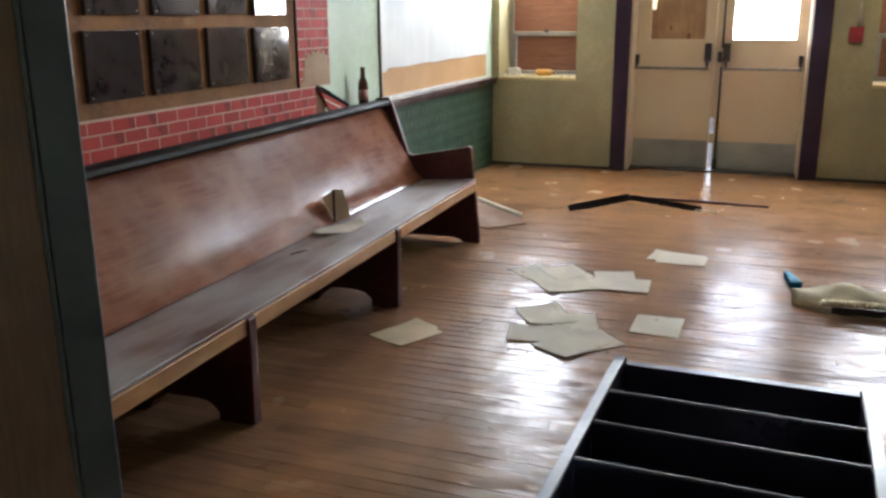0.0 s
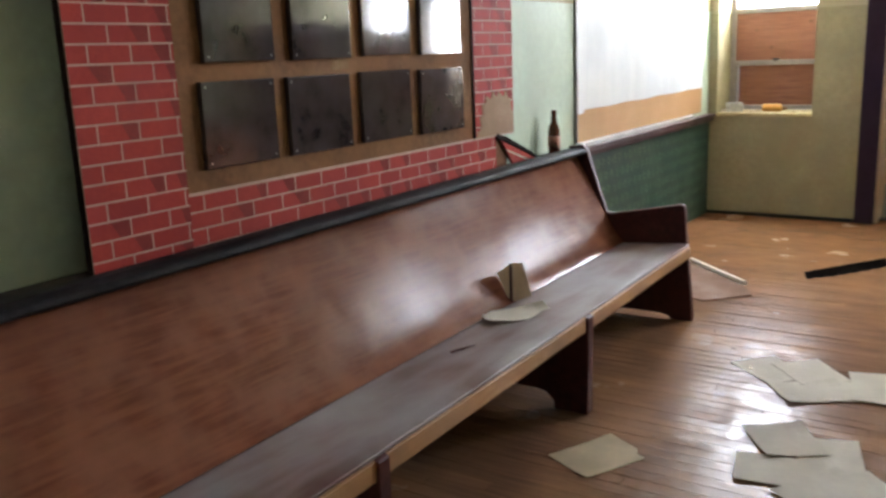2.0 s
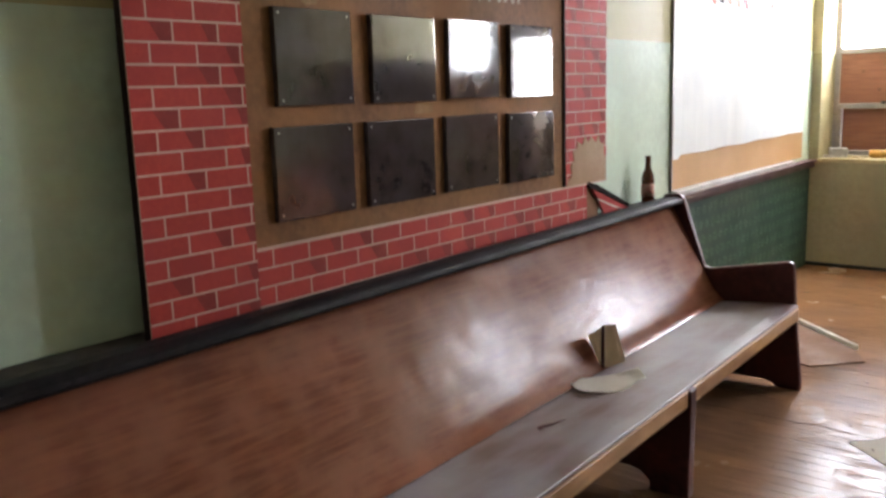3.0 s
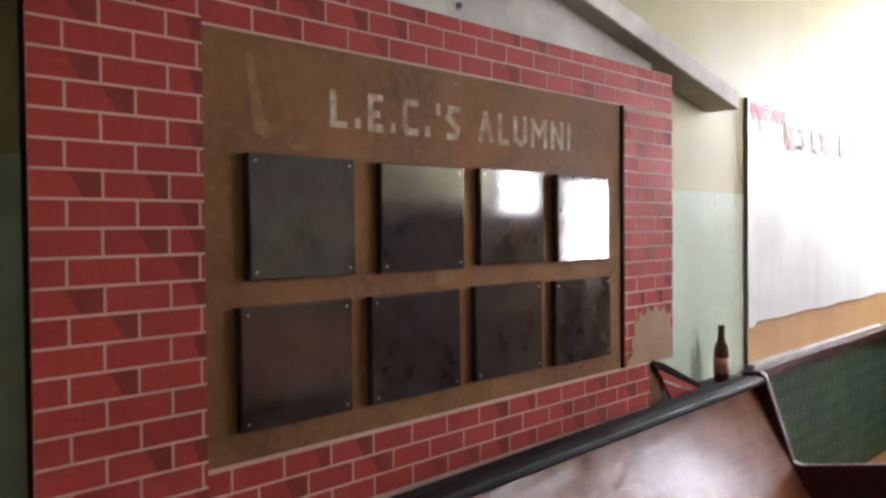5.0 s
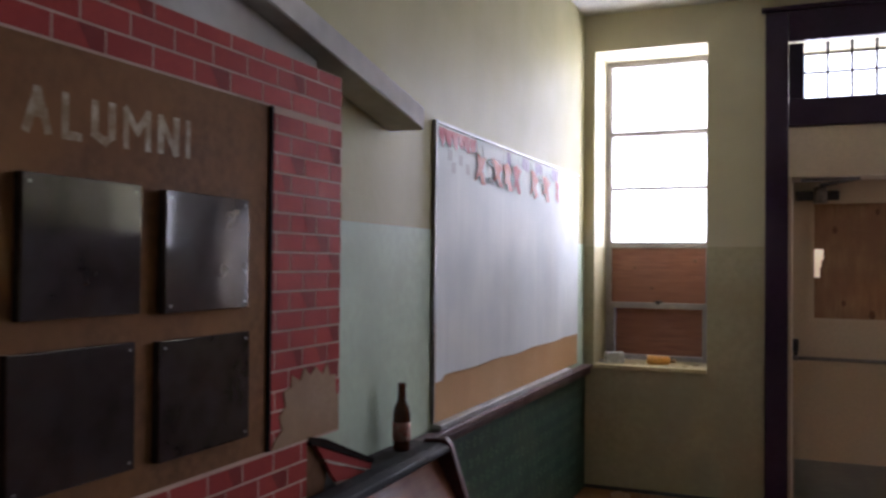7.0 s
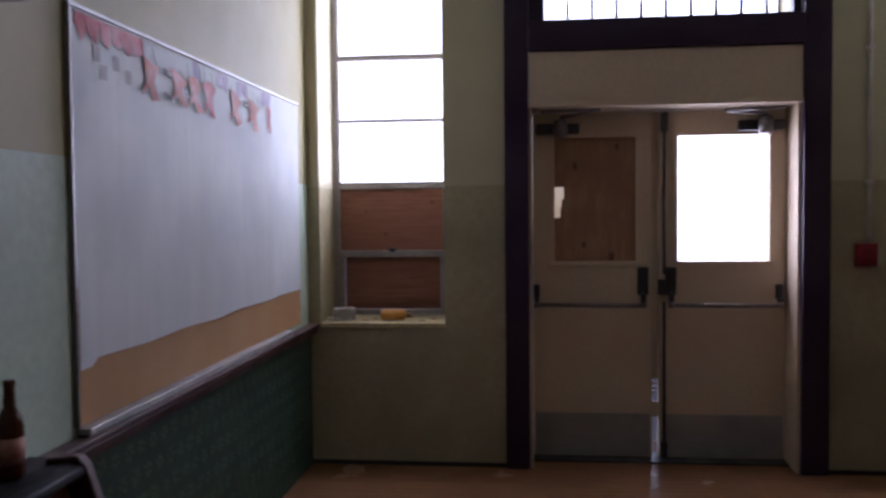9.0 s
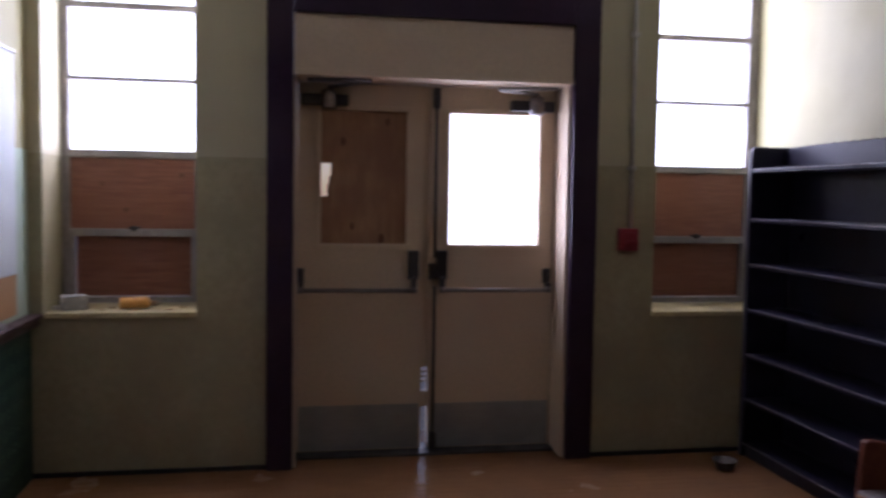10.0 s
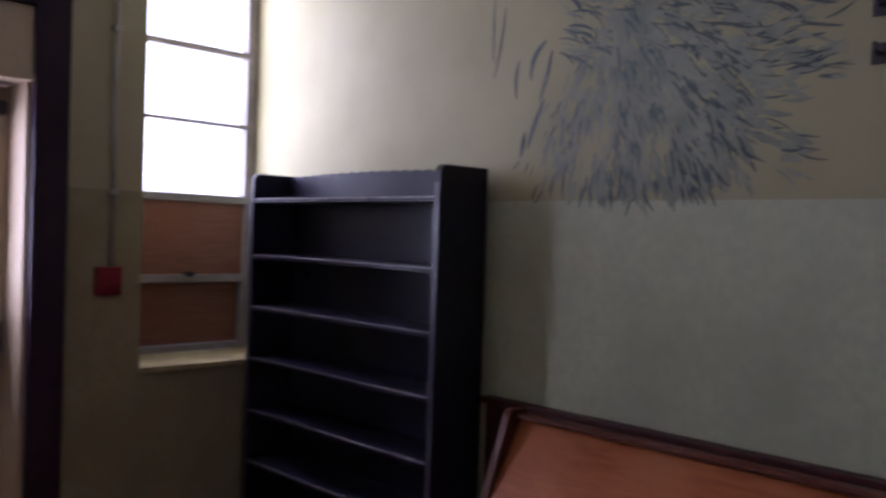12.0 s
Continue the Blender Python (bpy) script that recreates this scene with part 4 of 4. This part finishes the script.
# ---- open dark door by the entrance ----
od = thing("open_door", "dark brown wooden door standing open", "door", (0.315, 1.81, 0))
m = pose(0.310, 1.806, 0.012, 0, 0, 43.4)
bm = bmesh.new()
box(bm, -0.066, 0.0, 0.0, 0.045, 0.0, 2.05, 0.004)
bmesh.ops.transform(bm, matrix=m, verts=bm.verts)
part("stile", bm, DOORBL, od, "blue-black painted edge stile")
# moulding step, its edge highlight painted as a paler colour
bm = bmesh.new()
box(bm, -0.075, -0.067, -0.008, 0.045, 0.0, 2.05, 0.003)
bmesh.ops.transform(bm, matrix=m, verts=bm.verts)
part("bead", bm, EDGEB, od, "pale bead with its highlight coloured in")
bm = bmesh.new()
box(bm, -0.80, -0.076, 0.004, 0.040, 0.0, 2.05, 0.002)
bmesh.ops.transform(bm, matrix=m, verts=bm.verts)
part("panel", bm, DOORBR, od)
for z in (0.3, 1.7):
    bm = bmesh.new()
    rod(bm, (-0.806, 0.02, z - 0.05), (-0.806, 0.02, z + 0.05), 0.009)
    bmesh.ops.transform(bm, matrix=m, verts=bm.verts)
    part("hinge", bm, DARKST, od)

# ---- loose things ----


def paper(x, y, z, w, h, turn, material=PAPER, label="loose white paper sheet on the floor", curl=0.003, seed=0, cut=0.0, group="papers on the floor"):
    """A sheet with thickness, a gentle wave and a curled corner."""
    rg = random.Random(seed)
    bm = bmesh.new()
    n = 6
    ph = rg.uniform(0, 6)
    top, bot = [], []
    for i in range(n + 1):
        a, b = [], []
        for j in range(n + 1):
            u, v = i / n - 0.5, j / n - 0.5
            px, py = u * w, v * h
            if cut and u > 0.3 and v < -0.3:
                px -= cut
            lift = 0.0008 * (1 + math.sin(5 * u + ph) * math.cos(4 * v)) + curl * max(0, abs(u + v) - 0.62) * 2
            a.append(bm.verts.new((px, py, lift + 0.0012)))
            b.append(bm.verts.new((px, py, lift)))
        top.append(a)
        bot.append(b)
    for i in range(n):
        for j in range(n):
            bm.faces.new((top[i][j], top[i + 1][j], top[i + 1][j + 1], top[i][j + 1]))
            bm.faces.new((bot[i][j], bot[i][j + 1], bot[i + 1][j + 1], bot[i + 1][j]))
    for k in range(n):
        for a, b, c, d in ((top[k][0], top[k + 1][0], bot[k + 1][0], bot[k][0]), (top[k + 1][n], top[k][n], bot[k][n], bot[k + 1][n]),
                           (top[0][k + 1], top[0][k], bot[0][k], bot[0][k + 1]), (top[n][k], top[n][k + 1], bot[n][k + 1], bot[n][k])):
            bm.faces.new((a, d, c, b))
    ob = finish("paper_sheet", bm, material)
    ob.matrix_basis = pose(x, y, z, 0, 0, turn)
    return tagged(ob, label, "paper", group)


paper(-0.042, 4.025, 0.0, 0.286, 0.208, 64, MANILA, "yellowish manila sheet lying alone on the floor", 0.006, 1, 0.03)
for i, (x, y, z, w, h, turn, curl) in enumerate((
        (0.276, 5.121, 0.0, 0.215, 0.275, 48, 0.006), (0.425, 5.165, 0.002, 0.215, 0.262, 40, 0.004), (0.475, 4.945, 0.004, 0.279, 0.216, 35, 0.012), (0.700, 5.130, 0.002, 0.216, 0.279, 14, 0.006),
        (0.752, 5.035, 0.006, 0.279, 0.216, 3, 0.005), (0.600, 5.010, 0.003, 0.270, 0.210, 22, 0.004), (0.478, 4.440, 0.006, 0.216, 0.255, 33, 0.014), (0.634, 4.390, 0.0, 0.205, 0.275, 14, 0.004),
        (0.514, 4.200, 0.004, 0.279, 0.206, 11, 0.006), (0.680, 4.120, 0.006, 0.290, 0.205, 58, 0.008), (0.735, 4.165, 0.002, 0.270, 0.200, 44, 0.004), (0.966, 5.690, 0.0, 0.205, 0.300, 82, 0.006),
        (1.000, 5.640, 0.002, 0.200, 0.270, 88, 0.004))):
    paper(x, y, z, w, h, turn, curl=curl, seed=2 + i)
paper(0.995, 4.479, 0.0, 0.216, 0.252, -1, label="loose white paper sheet with a dark speck", seed=20)
paper(-0.465, 4.235, 0.396, 0.275, 0.165, 52, label="curled white paper on the pew seat", curl=0.02, seed=16, group="papers on the pew")
bk = thing("open_book", "old cream booklet standing half open on the pew", "book", (-0.57, 4.40, 0.388))
BKO, BKR, BKF = Vector((-0.580, 4.385, 0.390)), Vector((0.91, 0.41, 0)), Vector((-0.41, 0.91, 0))


def leaf(name, corners, material, label=""):
    """One bent leaf of the booklet; corners are (across, back, up) from the foot of the spine."""
    bm = bmesh.new()
    a, e, c, d = [BKO + BKR * u * 1.3 + BKF * v * 1.2 + Vector((0, 0, w * 1.3)) for u, v, w in corners]
    n, rows = 5, []
    for i in range(n + 1):
        t = i / n
        bow = BKF * -0.010 * math.sin(math.pi * t)
        rows.append((bm.verts.new(a.lerp(d, t) + bow), bm.verts.new(e.lerp(c, t) + bow)))
    for p, q in zip(rows, rows[1:]):
        bm.faces.new((p[0], q[0], q[1], p[1])).smooth = True
    bmesh.ops.solidify(bm, geom=bm.faces[:], thickness=0.0016)
    part(name, bm, material, bk, label)


leaf("cover", ((0, 0, 0), (0, 0, 0.126), (0.030, 0.085, 0.108), (0.058, 0.085, 0.0)), MANILA)
leaf("cover", ((-0.004, 0.002, 0.004), (0, 0.001, 0.124), (-0.046, 0.03, 0.086), (-0.030, 0.03, 0.050)), MANILA)
# shade under the curled page, painted as a dark leaf
leaf("back_leaf", ((-0.004, 0.016, 0.0), (-0.028, 0.036, 0.046), (-0.033, 0.040, 0.052), (-0.010, 0.022, 0.0)), MAHOG_D, "back leaf coloured dark for its shaded underside")
bm = bmesh.new()
box(bm, -0.006, 0.006, -0.004, 0.004, 0, 0.164, 0.002)
bmesh.ops.transform(bm, matrix=pose(-0.5785, 4.3805, 0.389, 0, 0, 24), verts=bm.verts)
part("spine", bm, MAHOG_D, bk, "dark bound spine")
bm = bmesh.new()
prism(bm, ((0, 0), (0.03, 0.004), (0.055, 0.0), (0.052, 0.007), (0.03, 0.012), (0.002, 0.008)), 0, 0.006, "z")
rod(bm, (0.05, 0.004, 0.003), (0.11, 0.012, 0.003), 0.003, 6)
gl = finish("broken_clip", bm, MAHOG_D)
gl.matrix_basis = pose(-0.45, 3.735, 0.400, 0, 0, 70)
tagged(gl, "small brown broken clip on the pew seat", "clip")

# canvas bag
bag = thing("canvas_bag", "crumpled cream canvas bag lying on the floor", "bag", (1.86, 5.06, 0))
bm = bmesh.new()
nx, nyb = 22, 12
g = []
for i in range(nx + 1):
    r = []
    for j in range(nyb + 1):
        u, v = i / nx, j / nyb
        x = 1.575 + 0.66 * u
        half = 0.17 * math.sin(math.pi * min(1, 0.12 + u * 0.8)) ** 0.6
        y = 5.055 - 0.03 * u + half * (2 * v - 1)
        z = 0.012 + 0.085 * math.sin(math.pi * v) ** 0.7 * math.sin(math.pi * min(1, 0.1 + 0.8 * u)) ** 0.5
        z += 0.016 * noise.noise((x * 9, y * 9, 2)) * math.sin(math.pi * v) + 0.012 * math.sin(14 * u + 5 * v) * math.sin(math.pi * v)
        r.append(bm.verts.new((x, y, max(z, 0.002))))
    g.append(r)
for i in range(nx):
    for j in range(nyb):
        bm.faces.new((g[i][j], g[i + 1][j], g[i + 1][j + 1], g[i][j + 1])).smooth = True
bmesh.ops.solidify(bm, geom=bm.faces[:], thickness=-0.004)
part("body", bm, CANVAS, bag)
bm = bmesh.new()
for i in range(12):
    a, b = i / 12, (i + 1) / 12
    rod(bm, (1.70 + 0.42 * a, 4.895 - 0.03 * math.sin(3 * a), 0.052 + 0.02 * math.sin(3.1 * a)), (1.70 + 0.42 * b, 4.895 - 0.03 * math.sin(3 * b), 0.052 + 0.02 * math.sin(3.1 * b)), 0.016, 8)
part("rolled_hem", bm, CANVAS, bag)
# solid dark block stands in for the shade inside the bag's mouth
bm = bmesh.new()
prism(bm, ((1.74, 4.875), (1.95, 4.87), (2.02, 4.90), (1.9, 4.91)), 0.012, 0.048, "z", 0.004)
part("opening", bm, DARKST, bag, "dark block for the shaded opening")
bl = thing("blue_wrapper", "crumpled blue plastic wrapper on the floor", "wrapper", (1.59, 5.36, 0))
bm = bmesh.new()
prism(bm, ((1.545, 5.46), (1.58, 5.48), (1.635, 5.32), (1.62, 5.26), (1.57, 5.28)), 0.0, 0.045, "z", 0.006)
for v in bm.verts:
    v.co.z *= 0.6 + 0.8 * abs(noise.noise(v.co * 14))
part("crumple", bm, BLUEP, bl)

# stripped trim on the floor
st = thing("black_trim_strip", "bent black toothed trim strip lying on the floor", "trim strip", (0.5, 7.0, 0))
A, B, C = Vector((0.10, 6.73, 0)), Vector((0.48, 7.11, 0)), Vector((1.01, 7.01, 0))
for p, q, za, zb, h in ((A, B, 0.012, 0.05, 0.05), (B, C, 0.05, 0.012, 0.035)):
    bm = bmesh.new()
    d = (q - p).normalized()
    nrm = Vector((-d.y, d.x, 0)) * 0.012
    n = 14
    for i in range(n):
        a, b = p.lerp(q, i / n), p.lerp(q, (i + 1) / n)
        za_, zb_ = za + (zb - za) * i / n, za + (zb - za) * (i + 1) / n
        notch = 0.004 if i % 2 else 0
        vs = [bm.verts.new(v) for v in (a - nrm + Vector((0, 0, max(za_ - h / 2, 0) + notch)), b - nrm + Vector((0, 0, max(zb_ - h / 2, 0) + notch)), b + nrm + Vector((0, 0, zb_ + h / 2)), a + nrm + Vector((0, 0, za_ + h / 2)))]
        bm.faces.new(vs)
    bmesh.ops.remove_doubles(bm, verts=bm.verts, dist=0.0005)
    bmesh.ops.solidify(bm, geom=bm.faces[:], thickness=0.006)
    part("limb", bm, BLACKRAIL, st)
bm = bmesh.new()
rod(bm, (0.97, 7.00, 0.008), (1.12, 6.975, 0.006), 0.006, 6)
part("bare_tip", bm, PAPER, st, "pale bare end")
sk = thing("thin_stick", "long thin dark wooden stick on the floor", "stick", (1.0, 7.33, 0))
bm = bmesh.new()
prism(bm, ((0.51, 7.335), (1.0, 7.315), (1.465, 7.275), (1.467, 7.293), (1.0, 7.338), (0.51, 7.352)), 0.0, 0.014, "z", 0.002)
part("shaft", bm, MAHOG_D, sk)
fl = thing("cardboard_flap", "flat brown cardboard piece with a pale edge on the floor", "cardboard", (-0.25, 6.35, 0))
bm = bmesh.new()
prism(bm, ((-0.64, 6.85), (-0.182, 6.42), (-0.085, 6.22), (-0.29, 6.00), (-0.72, 6.20)), 0.0, 0.007, "z", 0.002)
part("sheet", bm, mat("thin_cardboard", (0.17, 0.08, 0.036), (0.14, 0.065, 0.03), 40, 5, 0.7, spec=0.15), fl)
bm = bmesh.new()
prism(bm, ((-0.64, 6.852), (-0.182, 6.422), (-0.167, 6.44), (-0.63, 6.88)), 0.0, 0.024, "z", 0.002)
part("pale_edge", bm, PAPER, fl, "pale split edge")

# on the window sill
cr = thing("crumpled_carton", "small crumpled grey carton on the window sill", "carton", (-0.87, 8.66, 0.83))
bm = bmesh.new()
box(bm, -0.07, 0.055, -0.035, 0.04, 0, 0.072, 0.008, pose(-0.86, 8.67, 0.831, 0, 0, 25))
for v in bm.verts:
    v.co += Vector((noise.noise(v.co * 25), noise.noise(v.co * 31 + Vector((3, 0, 0))), 0)) * 0.012
part("body", bm, GREYP, cr)
bm = bmesh.new()
box(bm, -0.11, -0.06, -0.02, 0.02, 0, 0.02, 0.004, pose(-0.86, 8.67, 0.831, 0, 0, 15))
part("flap", bm, PAPER, cr)
ob_ = thing("orange_bottle", "orange plastic bottle lying on the window sill", "bottle", (-0.57, 8.67, 0.83))
bm = bmesh.new()
lathe(bm, ((0.026, 0), (0.031, 0.006), (0.031, 0.13), (0.022, 0.145), (0.013, 0.15)), 0, 0, 0, 16)
bmesh.ops.transform(bm, matrix=pose(-0.65, 8.67, 0.862, 0, 90, 4), verts=bm.verts)
part("body", bm, ORANGE, ob_)
bm = bmesh.new()
lathe(bm, ((0.013, 0), (0.013, 0.028), (0.010, 0.032)), 0, 0, 0, 12)
bmesh.ops.transform(bm, matrix=pose(-0.5, 8.68, 0.858, 0, 90, 4), verts=bm.verts)
part("cap", bm, CARD, ob_)
for i, (x, y) in enumerate(((-0.42, 8.62), (-0.36, 8.70), (-0.75, 8.62), (-0.71, 8.7))):
    bm = bmesh.new()
    prism(bm, ((x, y), (x + 0.03, y + 0.004), (x + 0.034, y + 0.02), (x + 0.006, y + 0.016)), 0.8305, 0.835, "z")
    tagged(finish("paint_flake", bm, CARD), "loose brown paint flake on the sill", "flake", "flakes on the sill")

# bowl on the floor by the bookcase
bw = thing("metal_bowl", "small dull metal bowl on the floor by the bookcase", "bowl", (2.495, 8.27, 0))
bm = bmesh.new()
lathe(bm, ((0.035, 0), (0.04, 0.004), (0.058, 0.044), (0.064, 0.048), (0.064, 0.052), (0.055, 0.045), (0.035, 0.010)), 2.495, 8.27, 0.0, 20)
part("shell", bm, STEEL, bw)

# small debris on the floor
rng = random.Random(21)
bm = bmesh.new()
for i in range(90):
    x, y = rng.uniform(-0.1, 2.3), rng.uniform(2.2, 8.3)
    s = rng.uniform(0.003, 0.010)
    a = rng.uniform(0, 6.28)
    prism(bm, [(x + s * math.cos(a + k * 1.57) * (1 if k % 2 else 0.6), y + s * math.sin(a + k * 1.57)) for k in range(4)], 0.0005, 0.0035, "z")
tagged(finish("floor_grit", bm, KNOT), "scattered dark grit and crumbs on the floor", "grit", "", "stuff")

# ---- east wall: mural and wall marks ----
rng = random.Random(5)


def stroke(bm, y, z, ang, ln, wd, x=0.0012, bend=0.0):
    """One brush stroke on the east wall, from (y, z) at an angle in the wall's plane; the picture's right is -y."""
    n = 5
    a, b = [], []
    for i in range(n + 1):
        t = i / n
        th = ang + bend * t
        py, pz = y - ln * t * math.cos(th), z + ln * t * math.sin(th)
        w = wd * (0.25 + math.sin(math.pi * min(1, t * 0.9 + 0.08)) * 0.75)
        ny_, nz_ = math.sin(th) * w, math.cos(th) * w
        a.append(bm.verts.new((E - x, py + ny_, pz + nz_)))
        b.append(bm.verts.new((E - x, py - ny_, pz - nz_)))
    for i in range(n):
        bm.faces.new((a[i], a[i + 1], b[i + 1], b[i]))


mu = thing("wall_mural", "blue-grey painted feather mural on the cream wall", "mural", (E, 6.47, 2.0))
bm, bl_ = bmesh.new(), bmesh.new()
HY, HZ = 6.60, 2.33                       # where the feathers spring from
for i in range(2600):
    th = radians(rng.triangular(-125, 5, -62))
    r = 0.05 + 0.70 * rng.random() ** 0.72
    rad = r * (0.84 + 0.24 * math.cos(th + 1.1)) * (1 + 0.07 * math.sin(th * 13) * (r > 0.45))
    y, z = HY - rad * math.cos(th) * 1.12 + rng.uniform(-.02, .02), HZ + rad * math.sin(th)
    if z < 1.635 or y < 5.86:
        continue
    clump = noise.noise((th * 6, r * 3.5, 3)) + 0.6 * noise.noise((y * 15, z * 9, 7))
    if clump < -0.10 and rng.random() < 0.8:
        continue
    dark = rng.random() < 0.25 + 0.7 * clump + (0.25 if r > 0.58 else 0)
    flow = th + 0.15 - 0.25 * r + rng.uniform(-.18, .18) + (0.5 if y < 6.1 else 0)
    stroke(bm if dark else bl_, y, z, flow, rng.uniform(0.035, 0.10), rng.uniform(0.0018, 0.0055) if dark else rng.uniform(0.004, 0.013), rng.uniform(0.001, 0.003), rng.uniform(-.3, .3))
for i in range(420):
    y = rng.uniform(5.93, 6.86)
    z = rng.uniform(2.10, 2.52)
    if noise.noise((y * 6, z * 20, 1)) < -0.1:
        continue
    stroke(bm if rng.random() < 0.5 else bl_, y, z, radians(rng.uniform(-30, 4)) - 0.9 * max(0, 6.2 - y), rng.uniform(0.06, 0.15), rng.uniform(0.002, 0.007), rng.uniform(0.001, 0.003), rng.uniform(-.5, .1))
for y, z, an, ln, wd, be in ((6.93, 2.20, -150, 0.16, 0.012, 0.6), (7.06, 2.14, -110, 0.15, 0.008, 0.3), (7.14, 2.36, -95, 0.28, 0.006, -0.1), (7.20, 2.40, -92, 0.25, 0.005, 0.05),
                             (6.90, 2.16, -100, 0.2, 0.009, -.1), (6.93, 1.98, -118, 0.2, 0.010, 0.1), (7.02, 1.86, -100, 0.1, 0.010, 0.0)):
    stroke(bm, y - 0.025, z + 0.005, radians(an), ln, wd, 0.002, be)
tagged(part("dark_strokes", bm, FEATHER, mu, "dark blue-grey brush strokes"), kind="stuff")
tagged(part("pale_strokes", bl_, FEATHER_L, mu, "pale grey brush strokes"), kind="stuff")
for z in (2.002, 2.137):
    hk = thing("wall_hook", "small dark metal hook on the cream wall", "hook", (E, 5.705, z), "hooks on the wall")
    part("plate", boxes((E - 0.008, E, 5.680, 5.730, z - 0.03, z + 0.03), bevel=0.003), DARKST, hk)
    bm = bmesh.new()
    rod(bm, (E - 0.008, 5.705, z), (E - 0.045, 5.705, z - 0.005), 0.007, 8)
    rod(bm, (E - 0.045, 5.705, z - 0.005), (E - 0.05, 5.705, z + 0.025), 0.007, 8)
    part("prong", bm, DARKST, hk)

# ---- printed bricks on the paper ----
BW, BH, MO = 0.1315, 0.0515, 0.0055


def brick_mesh(w, h, material):
    bm = bmesh.new()
    box(bm, 0, 0.0006, 0, w, 0, h)
    me = bpy.data.meshes.new("brick")
    bm.to_mesh(me)
    bm.free()
    me.materials.append(material)
    return me


cache = {}
rng = random.Random(9)
bpy.context.view_layer.update()
inv = paper_sheet.matrix_world.inverted()


def lay(y0, y1, z, zt):
    if y1 - y0 < 0.004 or zt - z < 0.010:
        return
    key = (round(y1 - y0, 3), round(zt - z, 3))
    if key not in cache:
        cache[key] = brick_mesh(*key, BRICK)
    ob = new("brick", cache[key])
    ob.parent, ob.matrix_parent_inverse = paper_sheet, inv
    ob.location = (FX, y0, z)
    if y1 - y0 > 0.07 and rng.random() < 0.33:
        bm = bmesh.new()
        w = y1 - y0
        s = rng.uniform(0.35, 0.6)
        prism(bm, ((w * (1 - s), zt - z), (w, zt - z), (w, 0), (w * (1 - s * 0.55), 0)), 0.0007, 0.0009, "x")
        for v in bm.verts:
            v.co.x, v.co.y, v.co.z = v.co.x + FX, v.co.y + y0, v.co.z + z
        part("printed_shade", bm, BRICKD, ob)


def courses(y0, y1, z0, z1, start, first):
    """Courses of one pasted sheet between y0, y1 and z0, z1, its first bed at the height start."""
    k, z = first, start
    while z < z1:
        zb, zt = max(z, z0), min(z + BH - MO, z1)
        y = FY0 - 0.067 + (k % 2) * 0.066 + (k % 4 // 2) * 0.002
        while y < y1:
            if y + BW - MO > y0:
                lay(max(y, y0), min(y + BW - MO, y1), zb, zt)
            y += BW
        z += BH
        k += 1


BED = CZ0 - 0.010 + MO
courses(FY0, CY_0 - 0.0005, FZ0 + 0.002, FZ1 - 0.002, BED - 4.5 * BH, 0)        # column beside the hardboard
courses(CY_0, 4.91, FZ0 + 0.002, CZ0 - 0.004, BED - 4 * BH, 2)                  # band below it
courses(CY_1 + 0.014, FY1, CZ0, CZ1 - 0.004, BED, 1)                           # far column
courses(CY_0, FY1, CZ1 + 0.003, FZ1 - 0.002, CZ1 + 0.006, 0)                   # band above it

# ---- floor boards ----
PWID = 0.062
board_meshes = []
for k in range(5):
    bm = bmesh.new()
    w = PWID - 0.0022
    tops = [(w * t, -0.0005 * math.cos(math.pi * (2 * t - 1) * 0.5) * (0.15 + 0.13 * k) - 0.0004 * (t if k % 2 else 1 - t)) for t in (1, 0.75, 0.5, 0.25, 0)]
    lo = [bm.verts.new((-0.5, y, z)) for y, z in [(0, -0.012), (w, -0.012)] + tops]
    hi = [bm.verts.new((0.5, y, z)) for y, z in [(0, -0.012), (w, -0.012)] + tops]
    bm.faces.new(lo[::-1])
    bm.faces.new(hi)
    for i in range(7):
        bm.faces.new((lo[i], lo[(i + 1) % 7], hi[(i + 1) % 7], hi[i]))
    bmesh.ops.recalc_face_normals(bm, faces=bm.faces)
    me = bpy.data.meshes.new("plank")
    bm.to_mesh(me)
    bm.free()
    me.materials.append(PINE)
    board_meshes.append(me)
rng = random.Random(13)
rest = bmesh.new()
count = 0
y = S
while y < N1 + 0.06:
    x = W - rng.uniform(0, 1.2)
    while x < E:
        ln = rng.uniform(1.1, 2.1)
        x0, x1 = max(x, W + 0.001), min(x + ln - 0.0015, E - 0.001)
        if x1 - x0 > 0.03:
            dz = -rng.uniform(0, 0.0009)
            if 2.3 < y < 8.4 and count < 300:
                ob = new("plank", board_meshes[rng.randrange(5)])
                ob.parent = floor
                ob.location, ob.scale = ((x0 + x1) / 2, y, dz), (x1 - x0, 1, 1)
                count += 1
            else:
                box(rest, x0, x1, y, y + PWID - 0.0022, -0.012, dz)
        x += ln
    y += PWID
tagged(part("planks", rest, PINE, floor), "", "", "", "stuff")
